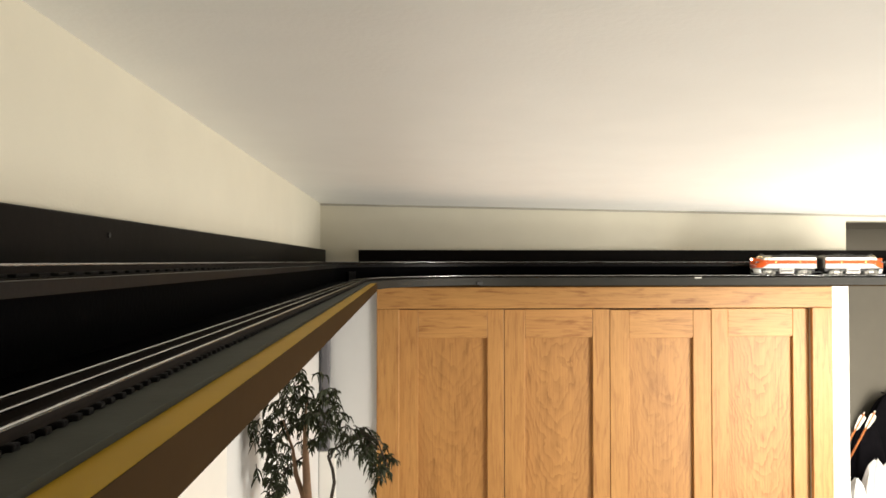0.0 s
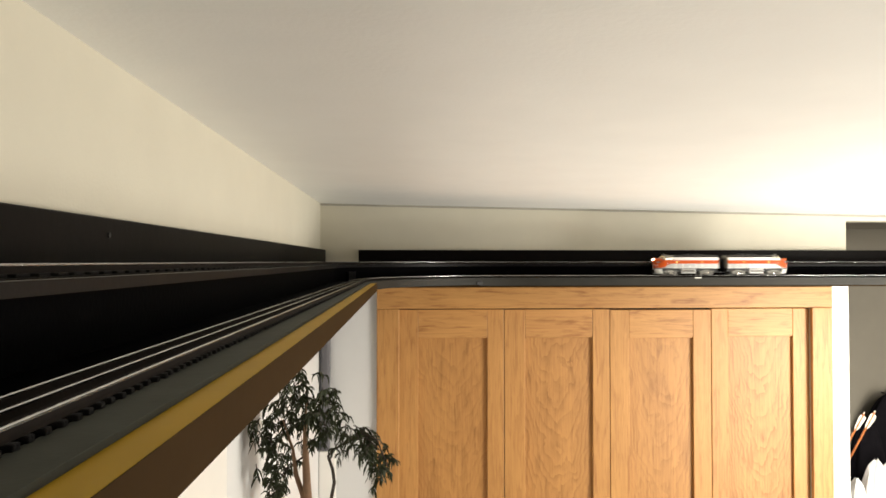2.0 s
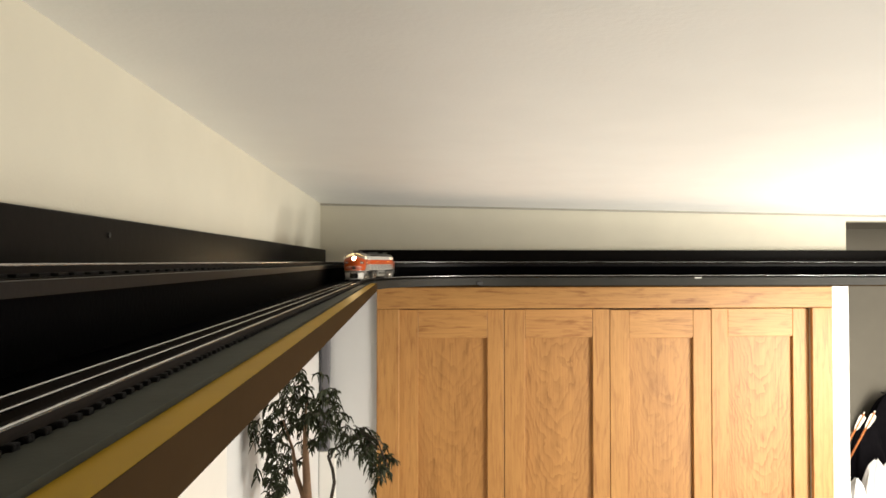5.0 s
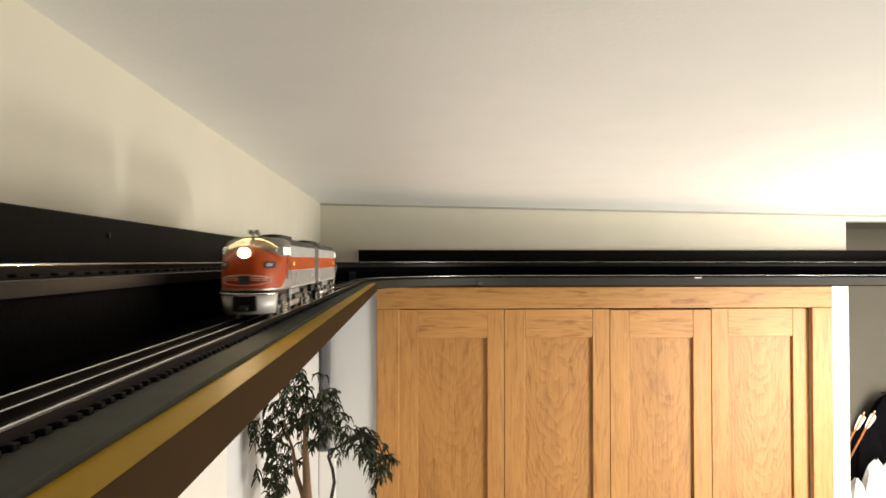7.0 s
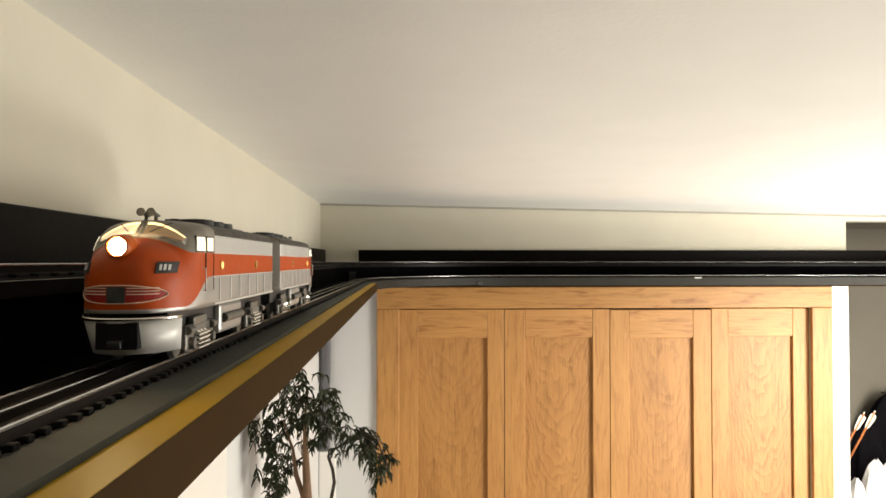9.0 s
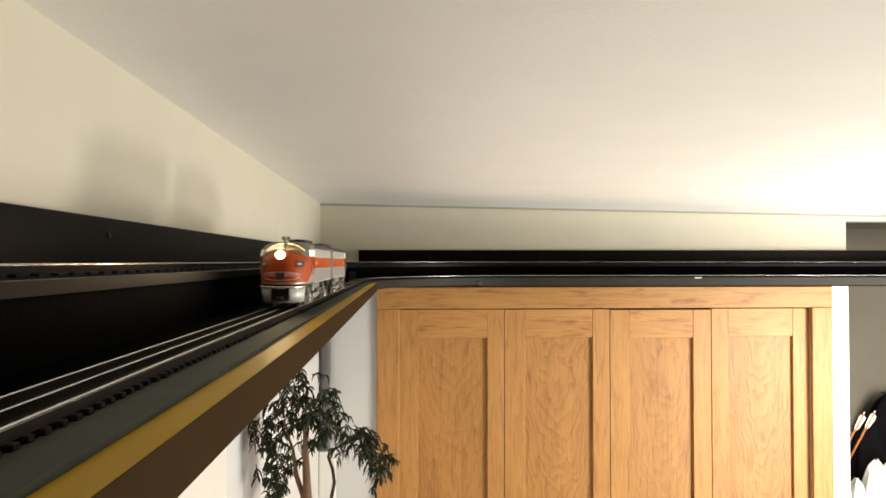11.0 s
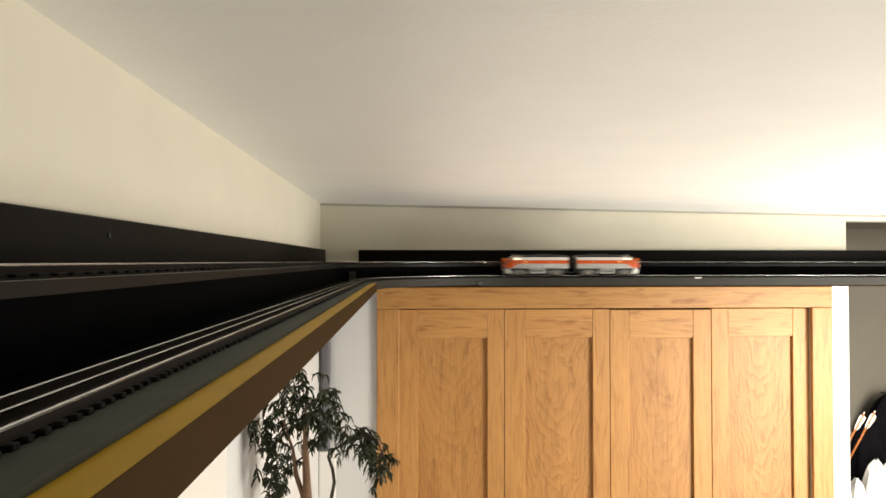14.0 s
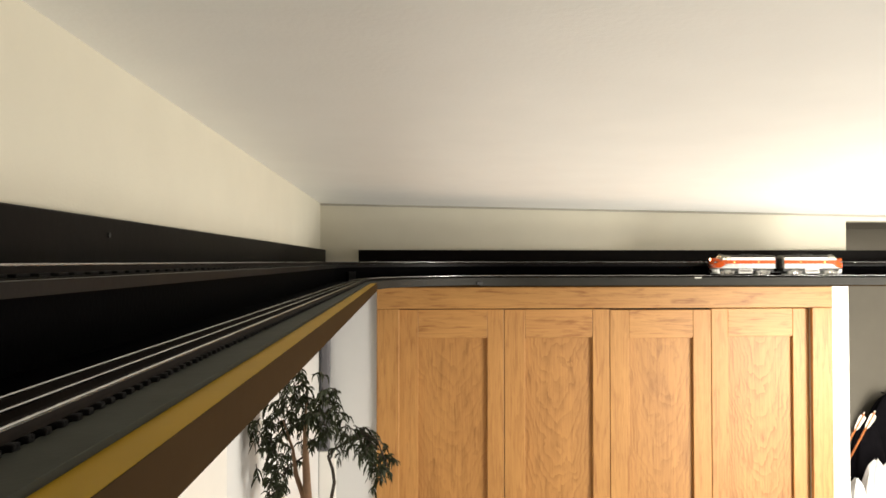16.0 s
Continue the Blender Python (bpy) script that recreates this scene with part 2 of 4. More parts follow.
def rod(p, q, r0, r1=None, sides=12, bm=None):
    """A tapered round bar from p to q."""
    p, q = Vector(p), Vector(q)
    mine = bmesh.new() if bm is None else bm
    d = q - p
    turn = d.to_track_quat("Z", "Y").to_matrix().to_4x4()
    bmesh.ops.create_cone(mine, cap_ends=True, segments=sides, radius1=r0, radius2=r0 if r1 is None else r1, depth=d.length,
                          matrix=Matrix.Translation((p + q) / 2) @ turn)
    return mine


def tube(points, radii, sides=8, bm=None):
    mine = bmesh.new() if bm is None else bm
    pts = [Vector(p) for p in points]
    rings = []
    for i, p in enumerate(pts):
        d = (pts[min(i + 1, len(pts) - 1)] - pts[max(i - 1, 0)]).normalized()
        a = d.orthogonal().normalized()
        if rings:
            a = (last - d * last.dot(d)).normalized()
        last = a
        c = d.cross(a)
        r = radii[i] if isinstance(radii, (list, tuple)) else radii
        rings.append([mine.verts.new(p + (a * math.cos(k * math.tau / sides) + c * math.sin(k * math.tau / sides)) * r) for k in range(sides)])
    for u, v in zip(rings, rings[1:]):
        for k in range(sides):
            mine.faces.new((u[k], u[(k + 1) % sides], v[(k + 1) % sides], v[k]))
    mine.faces.new(rings[0][::-1])
    mine.faces.new(rings[-1])
    return mine


# ---- the line of the track: up along the left wall, round the corner, along the end wall ----
R, CX, CY = 0.65, 0.491, 2.233
ARC = R * math.pi / 2


def line(s, d=0.0):
    """The point s metres past the start of the bend, d metres to the room's side of the lower track, and the heading there."""
    if s < 0:
        return Vector((CX - R + d, CY + s, 0)), math.pi / 2
    if s < ARC:
        a = s / R
        return Vector((CX - (R - d) * math.cos(a), CY + (R - d) * math.sin(a), 0)), math.pi / 2 - a
    return Vector((CX + s - ARC, CY + R - d, 0)), 0.0


def lean(s):
    """The lower track runs a little askew on its deck: how far it has drawn towards the room's side at s."""
    if s < 0:
        return 0.010 * max(0.0, (s + 1.84) / 1.84)
    u = min(1.0, s / ARC)
    return 0.010 * (1 - u * u * (3 - 2 * u))


BEGIN, END = -3.40, ARC + 2.65


def steps(a, b, bend=48):
    out = [a] + [ARC * k / bend for k in range(bend + 1) if a < ARC * k / bend < b] + [b]
    return out


def sweep(name, profile, z, a, b, material, parent=None, label="", smooth=False, askew=False):
    """A bar with the given (sideways, height) profile along the line."""
    ss = steps(a, b)
    if askew:
        ss = sorted(ss + [-1.84, -1.2, -0.6, 0.0])
    n = len(profile)
    verts, faces = [], []
    for s in ss:
        for d, h in profile:
            p, _ = line(s, d + lean(s) if askew else d)
            verts.append((p.x, p.y, z + h))
    for i in range(len(ss) - 1):
        for k in range(n):
            k2 = (k + 1) % n
            faces.append((i * n + k, (i + 1) * n + k, (i + 1) * n + k2, i * n + k2))
    faces.append(tuple(range(n))[::-1])
    faces.append(tuple((len(ss) - 1) * n + k for k in range(n)))
    bm = bmesh.new()
    me = mesh_of("scrap", verts, faces, material)
    bm.from_mesh(me)
    bpy.data.meshes.remove(me)
    return part(name, bm, material, parent, label, smooth)


# ---- the room ----
WX, WY = -0.385, 3.15          # faces of the left wall and the end wall
RIGHT, REAR = 3.45, -3.4
NX0, NTOP, NY = 2.069, 2.432, 3.95   # niche in the end wall


def prism(x0, x1, y0, y1, z0, z1):
    return box(x0, x1, y0, y1, z0, z1)


def build_room():
    tagged(part("floor", prism(WX - 0.2, RIGHT + 0.2, REAR - 0.2, NY + 0.2, -0.12, 0), FLOOR), "unseen floor of the room, dark brown to cut bounced light", "floor", kind="structure")
    bm = bmesh.new()
    verts = [(x, y, z) for x in (WX - 0.15, RIGHT + 0.15) for y in (REAR - 0.15, NY + 0.15) for z in (0, 1)]
    top = lambda x: EYE + 0.262 - 0.017 * (x - WX)
    vs = [bm.verts.new((x, y, top(x) + 0.12 * z)) for x, y, z in verts]
    for f in ((0, 2, 6, 4), (1, 5, 7, 3), (0, 1, 3, 2), (4, 6, 7, 5), (0, 4, 5, 1), (2, 3, 7, 6)):
        bm.faces.new([vs[i] for i in f])
    tagged(part("ceiling", bm, CEIL), "off-white painted ceiling, faintly textured", "ceiling", kind="structure")
    tagged(part("wall_west", prism(WX - 0.14, WX, REAR - 0.14, NY, 2.16, EYE + 0.262), WALL), "cream painted wall behind the track shelf", "wall", kind="structure")
    tagged(part("wall_west_lower", prism(WX - 0.14, WX, REAR - 0.14, NY, 0, 2.16), WALL_LOW), "pale grey-white wall under the track shelf", "wall", kind="structure")
    tagged(part("wall_north_lower", prism(WX, -0.033, WY, WY + 0.12, 0, 2.16), WALL_LOW), "pale grey-white wall piece beside the closet", "wall", kind="structure")
    # end wall with the closet opening and the niche
    bm = bmesh.new()
    box(WX, -0.033, WY, WY + 0.12, 2.16, 2.50, bm=bm)
    box(-0.033, 1.894, WY, WY + 0.12, 2.027, 2.50, bm=bm)
    box(1.894, NX0, WY, WY + 0.12, 0, 2.50, bm=bm)
    box(NX0, RIGHT, WY, WY + 0.12, NTOP, 2.50, bm=bm)
    tagged(part("wall_north", bm, WALL), "cream painted end wall round the closet doors", "wall", kind="structure")
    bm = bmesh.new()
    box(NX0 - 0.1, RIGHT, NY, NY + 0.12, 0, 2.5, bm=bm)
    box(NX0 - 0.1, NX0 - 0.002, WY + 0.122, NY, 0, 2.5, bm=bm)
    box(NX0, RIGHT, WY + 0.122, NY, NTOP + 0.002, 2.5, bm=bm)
    tagged(part("niche", bm, NICHE), "taupe recess beside the closet, its shade held in the colour", "niche", kind="structure")
    # out-of-view walls, dark to keep bounced light off the train's nose
    tagged(part("wall_east", prism(RIGHT, RIGHT + 0.14, REAR - 0.14, NY + 0.12, 0, 2.5), LOW_BOUNCE), "unseen side wall, dark taupe to cut bounced light", "wall", kind="structure")
    tagged(part("wall_south", prism(WX, RIGHT, REAR - 0.14, REAR, 0, 2.5), LOW_BOUNCE), "unseen rear wall, dark taupe to cut bounced light", "wall", kind="structure")
    # grey strip stands in for the shadow line where wall meets ceiling
    bm = bmesh.new()
    vs = [bm.verts.new((x, y, top(x) - drop)) for x in (WX, RIGHT) for y in (WY - 0.004, WY - 0.0005) for drop in (0.009, 0.0005)]
    for f in ((0, 1, 3, 2), (4, 6, 7, 5), (0, 4, 5, 1), (2, 3, 7, 6), (0, 2, 6, 4), (1, 5, 7, 3)):
        bm.faces.new([vs[i] for i in f])
    tagged(part("ceiling_trim", bm, JOINT_SHADE), "narrow grey strip standing in for the shadow line under the ceiling", "trim", kind="structure")
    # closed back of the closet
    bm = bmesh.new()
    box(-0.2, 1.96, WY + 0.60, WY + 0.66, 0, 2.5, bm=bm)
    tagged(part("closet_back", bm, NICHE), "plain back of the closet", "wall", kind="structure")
    tagged(part("trim", box(1.989, NX0 + 0.002, WY - 0.014, WY + 0.125, 0, 2.136, 0.004), WHITE), "white gloss corner trim beside the closet", "trim", kind="structure")
    # pale lower paint on the short wall piece beside the door, and the lit panel under the shelf
    tagged(part("wall_panel", box(WX, WX + 0.012, -1.6, 1.48, 0.1, 2.10, 0.003), WHITE), "white painted panel on the wall under the shelf", "panel", kind="structure")
    tagged(part("corner_post", box(WX + 0.006, WX + 0.049, WY - 0.05, WY - 0.004, 1.40, 2.12, 0.012), MAUVE), "mauve-grey post in the room corner", "post", kind="structure")
    tagged(part("corner_trim", box(WX + 0.0005, WX + 0.075, WY - 0.045, WY - 0.004, 0, 1.399, 0.006), WHITE), "white painted trim in the room corner", "trim", kind="structure")


build_room()


def build_closet():
    z0, z1 = 0.0, 2.027
    y = WY
    casing = tagged(new("door_casing"), "honey oak casing round the closet doors", "casing", kind="structure")
    part("side_casing", box(-0.130, -0.0295, y - 0.020, y, 0, z1, 0.003), OAK_V, casing)
    part("side_casing", box(1.8905, 1.987, y - 0.020, y, 0, z1, 0.003), OAK_V, casing)
    part("head_casing", box(-0.130, 1.987, y - 0.021, y, z1 + 0.001, z1 + 0.098, 0.003), OAK_H, casing)
    part("jamb", box(-0.0325, 1.8935, y + 0.05, y + 0.11, z1 - 0.016, z1 - 0.002), TWIG, casing, "dark head track")
    # leaf: left edge, panel left, panel right, right edge
    leaves = ((-0.032, 0.057, 0.374, 0.4495), (0.4525, 0.548, 0.863, 0.9415), (0.9445, 1.035, 1.337, 1.4215), (1.4245, 1.503, 1.815, 1.8925))
    low = 0.02
    for (x0, a, b, x1), gap in zip(leaves, (0.005, 0.006, 0.010, 0.005)):
        top = z1 - gap
        door = tagged(new("closet_door"), "honey oak bifold door leaf with one recessed flat panel, closed", "door", group="closet door leaves")
        door.location = (x0, y + 0.012, low)
        h = top - low
        fy, by = 0.0, 0.034
        part("stile", box(0, a - x0, fy, by, 0, h, 0.002), OAK_V, door)
        part("stile", box(b - x0, x1 - x0, fy, by, 0, h, 0.002), OAK_V, door)
        part("rail", box(a - x0 + 0.0005, b - x0 - 0.0005, fy + 0.0008, by, h - 0.130, h, 0.002), OAK_H, door, "oak top rail")
        part("rail", box(a - x0 + 0.0005, b - x0 - 0.0005, fy + 0.0008, by, 0, 0.20, 0.002), OAK_H, door, "oak bottom rail")
        part("panel", box(a - x0 - 0.006, b - x0 + 0.006, fy + 0.016, fy + 0.026, 0.19, h - 0.12), OAK_P, door, "recessed flat oak panel")


build_closet()

# ---- shelf and tracks ----
RAIL_TOP = EYE - 0.0585
DECK_TOP = EYE - 0.0672
D_EDGE = 0.0454                 # front edge of the shelf, from the lower track's middle
UP_RAIL = EYE - 0.0015
UP_TOP = EYE - 0.0115
UP_D = -0.126                   # middle of the upper track


def build_shelf():
    shelf = tagged(new("train_shelf"), "two-level wall shelf, grey deck with ochre and brown edge", "shelf")
    # lower deck: outline with the bend on its room side
    pts = [line(s, D_EDGE)[0] for s in steps(BEGIN, END)]
    pts += [Vector((pts[-1].x, WY, 0)), Vector((WX, WY, 0)), Vector((WX, pts[0].y, 0))]
    bm = bmesh.new()
    vs = [bm.verts.new((p.x, p.y, DECK_TOP - 0.0148)) for p in pts]
    f = bm.faces.new(vs)
    ext = bmesh.ops.extrude_face_region(bm, geom=[f])
    bmesh.ops.translate(bm, verts=[v for v in ext["geom"] if isinstance(v, bmesh.types.BMVert)], vec=(0, 0, 0.0148))
    part("deck", bm, DECK, shelf, "grey painted deck")
    e = D_EDGE
    sweep("edge_strip", [(e + 0.0003, -0.0046), (e + 0.0192, -0.0046), (e + 0.0192, -0.0034), (e + 0.0003, -0.0034)], DECK_TOP, BEGIN, 0.03, EDGE, shelf, "glossy yellow ochre ledge along the deck")
    sweep("apron", [(e + 0.0030, -0.0047), (e + 0.0193, -0.0047), (e + 0.0193, -0.0036), (e + 0.0198, -0.0036), (e + 0.0198, -0.0302), (e + 0.0030, -0.0302)], DECK_TOP, BEGIN, 0.03, BROWN, shelf, "brown painted apron")
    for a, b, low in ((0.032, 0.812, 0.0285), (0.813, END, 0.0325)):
        sweep("apron", [(e + 0.0003, -0.0003), (e + 0.003, -0.0003), (e + 0.003, -low), (e - 0.012, -low), (e - 0.012, -0.0150), (e + 0.0003, -0.0150)], DECK_TOP, a, b, DECK_FRONT, shelf, "apron in a darkened copy of the deck grey")
    # upper level on a black riser
    u = UP_D + 0.060
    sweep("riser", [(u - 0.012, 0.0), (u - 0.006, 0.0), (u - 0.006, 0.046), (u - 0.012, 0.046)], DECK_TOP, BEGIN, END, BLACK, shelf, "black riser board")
    pts = [line(s, u)[0] for s in steps(BEGIN, END)]
    pts += [Vector((pts[-1].x, WY, 0)), Vector((WX, WY, 0)), Vector((WX, pts[0].y, 0))]
    bm = bmesh.new()
    vs = [bm.verts.new((p.x, p.y, DECK_TOP + 0.046)) for p in pts]
    f = bm.faces.new(vs)
    ext = bmesh.ops.extrude_face_region(bm, geom=[f])
    bmesh.ops.translate(bm, verts=[v for v in ext["geom"] if isinstance(v, bmesh.types.BMVert)], vec=(0, 0, UP_TOP - DECK_TOP - 0.046))
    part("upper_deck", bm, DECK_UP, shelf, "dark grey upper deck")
    # black back boards, stopping short of the corner
    part("back_board", box(WX + 0.0005, WX + 0.025, CY + BEGIN, 3.140, UP_TOP, EYE + 0.0530, 0.002), BOARD, shelf, "black-brown back board")
    part("back_board", box(-0.212, RIGHT - 0.35, WY - 0.025, WY - 0.0005, UP_TOP, EYE + 0.0520, 0.002), BOARD, shelf, "black-brown back board")
    # brown strip covers the wall between the deck and the door casing
    part("cleat", box(-0.12, END - ARC + CX - 0.02, WY - 0.022, WY - 0.0005, EYE - 0.1160, DECK_TOP - 0.0150, 0.001), BROWN, shelf, "brown strip on the wall under the deck")
    # small dark plate on the riser in the bend
    m = Matrix.Translation((CX - 0.714 * math.cos(0.30), CY + 0.714 * math.sin(0.30), DECK_TOP)) @ Matrix.Rotation(-0.30, 4, "Z")
    part("riser_plate", box(-0.005, 0.005, -0.034, 0.034, 0, 0.031, 0.001), DECK_UP, shelf, "small dark plate on the riser", m=m)
    # clip under the grey edge, and a screw in the back board
    p, a = line(0.81, D_EDGE + 0.0065)
    part("clip", box(-0.012, 0.012, -0.0035, 0.0030, -0.027, -0.016, 0.001), DARK, shelf, "small black clip", m=Matrix.Translation((p.x, p.y, DECK_TOP)) @ Matrix.Rotation(a, 4, "Z"))
    y = CY + R - D_EDGE - 0.003
    part("sticker", box(1.206, 1.234, y - 0.0016, y - 0.0002, DECK_TOP - 0.0030, DECK_TOP + 0.0010, 0.0003), WHITE, shelf, "small white tag on the deck edge")
    for y in (0.86, 2.10):
        part("screw", rod((WX + 0.0245, y, EYE + 0.032), (WX + 0.0268, y, EYE + 0.032), 0.0042, 0.0034, 14), DARK, shelf, "black screw head")


build_shelf()


def build_track(middle, top, deck, label, pitch, wide, long):
    track = tagged(new("model_track"), label, "track", group="model railway tracks")
    w = 0.00072
    h = top - deck - 0.0028
    for off in (-0.0165, 0.0, 0.0165):
        c = middle + off
        base = [(c - 0.0017, 0), (c + 0.0017, 0), (c + 0.0005, 0.0010), (c + 0.0005, h - 0.0015), (c - 0.0005, h - 0.0015), (c - 0.0005, 0.0010)]
        head = [(c - w, h - 0.0015), (c + w, h - 0.0015), (c + w, h - 0.0005), (c + w * 0.6, h), (c - w * 0.6, h), (c - w, h - 0.0005)]
        rail = sweep("rail", head, deck + 0.0028, BEGIN, END, STEEL, track, "worn steel rail", askew=middle == 0)
        sweep("rail_base", base, deck + 0.0028, BEGIN, END, RUST, rail, "dark brown rail base", askew=middle == 0)
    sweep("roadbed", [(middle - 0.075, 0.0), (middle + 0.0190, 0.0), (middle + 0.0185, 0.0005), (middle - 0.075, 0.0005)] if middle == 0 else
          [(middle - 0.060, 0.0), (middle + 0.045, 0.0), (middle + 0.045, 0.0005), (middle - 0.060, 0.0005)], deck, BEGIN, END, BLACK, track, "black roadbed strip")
    me = bpy.data.meshes.new("tie")
    bm = box(-wide / 2, wide / 2, -long / 2, long / 2, 0, 0.0029, 0.0006)
    bm.to_mesh(me)
    bm.free()
    me.materials.append(TIE)
    s, count, rest = -2.12, 0, bmesh.new()
    rnd = random.Random(7)
    while s < END:
        p, a = line(s, middle + lean(s) if middle == 0 else middle)
        m = Matrix.Translation((p.x, p.y, deck)) @ Matrix.Rotation(a + rnd.uniform(-0.03, 0.03), 4, "Z") @ Matrix.Translation((0, rnd.uniform(-0.0008, 0.0008), 0))
        if count < 300:
            put("tie", me, track, m=m)
        else:
            n = len(rest.verts)
            rest.from_mesh(me)
            rest.verts.ensure_lookup_table()
            bmesh.ops.transform(rest, matrix=m, verts=rest.verts[n:])
        count += 1
        s += pitch
    if count > 300:
        tagged(part("ties", rest, TIE, track), kind="stuff")


build_track(0.0, RAIL_TOP, DECK_TOP, "three-rail toy train track with black ties on the lower deck", 0.0118, 0.0050, 0.0420)
build_track(UP_D, UP_RAIL, UP_TOP, "three-rail toy train track with black ties on the upper deck", 0.0272, 0.0170, 0.0430)

# ---- the train ----
TRUCK_F, TRUCK_R = 0.070, -0.085  # pivots of the two trucks
#         x from the middle, half width, height of the crown, height of the shoulder
STATIONS = ((0.1350, 0.0038, 0.0560, 0.0460), (0.1342, 0.0084, 0.0585, 0.0460), (0.1321, 0.0135, 0.0620, 0.0460), (0.1283, 0.0182, 0.0655, 0.0460), (0.1228, 0.0223, 0.0686, 0.0465),
            (0.1168, 0.0254, 0.0704, 0.0470), (0.1110, 0.0275, 0.0717, 0.0480), (0.1055, 0.0289, 0.0728, 0.0490), (0.0990, 0.0302, 0.0787, 0.0540), (0.0935, 0.0311, 0.0822, 0.0605),
            (0.0860, 0.0318, 0.0842, 0.0675), (0.0760, 0.0323, 0.0846, 0.0735), (0.0600, 0.0325, 0.0846, 0.0755), (0.0, 0.0325, 0.0846, 0.0755), (-0.1320, 0.0325, 0.0846, 0.0755),
            (-0.1350, 0.0321, 0.0842, 0.0750))
BELLY = 0.0295


def shell():
    """The carbody: rows up the side, over the roof and down again at each station. Returns verts, faces and slots."""
    levels = (0.0, 0.10, 0.25, 0.44, 0.60, 0.76, 0.90, 1.0)
    fine = [STATIONS[0]]
    for a, b in zip(STATIONS, STATIONS[1:]):
        cuts = max(1, round((a[0] - b[0]) / 0.0025)) if a[0] > 0.066 else 1
        fine += [tuple(p + (q - p) * k / cuts for p, q in zip(a, b)) for k in range(1, cuts + 1)]
    sec = []
    for x, w, crown, shoulder in fine:
        ring = []
        for q in levels:
            ring.append((x, -w, BELLY + q * (shoulder - BELLY)))
        soft = min(1.0, max(0.0, (x - 0.066) / 0.030))       # the cab and nose are rounder than the long hood
        ea, eb = 0.62 + 0.33 * soft, 0.72 + 0.26 * soft
        for k in range(1, 16):
            a = math.pi * k / 16
            c, sn = math.cos(a), math.sin(a)
            ring.append((x, -w * math.copysign(abs(c) ** ea, c), shoulder + (crown - shoulder) * abs(sn) ** eb))
        for q in reversed(levels):
            ring.append((x, w, BELLY + q * (shoulder - BELLY)))
        sec.append(ring)
    n = len(sec[0])
    verts = [p for ring in sec for p in ring]
    faces, slots = [], []
    for i in range(len(sec) - 1):
        for k in range(n - 1):
            faces.append((i * n + k, i * n + k + 1, (i + 1) * n + k + 1, (i + 1) * n + k))
            slots.append(0)
    for k in range(n // 2):
        a, b = k, n - 1 - k
        if b - a < 2:
            continue
        quad = (a, b, b - 1, a + 1) if b - a > 2 else (a, b, a + 1)
        faces.append(quad)
        slots.append(0)
        back = (len(sec) - 1) * n
        faces.append(tuple(back + v for v in reversed(quad)))
        slots.append(1)
    for i in range(len(sec) - 1):
        faces.append((i * n, (i + 1) * n, (i + 1) * n + n - 1, i * n + n - 1))
        slots.append(2)
    return verts, faces, slots


def ring_plate(r0, r1, h, sides=24):
    bm = bmesh.new()
    bmesh.ops.create_cone(bm, cap_ends=True, segments=sides, radius1=r0, radius2=r1, depth=h, matrix=Matrix.Translation((0, 0, h / 2)))
    return bm


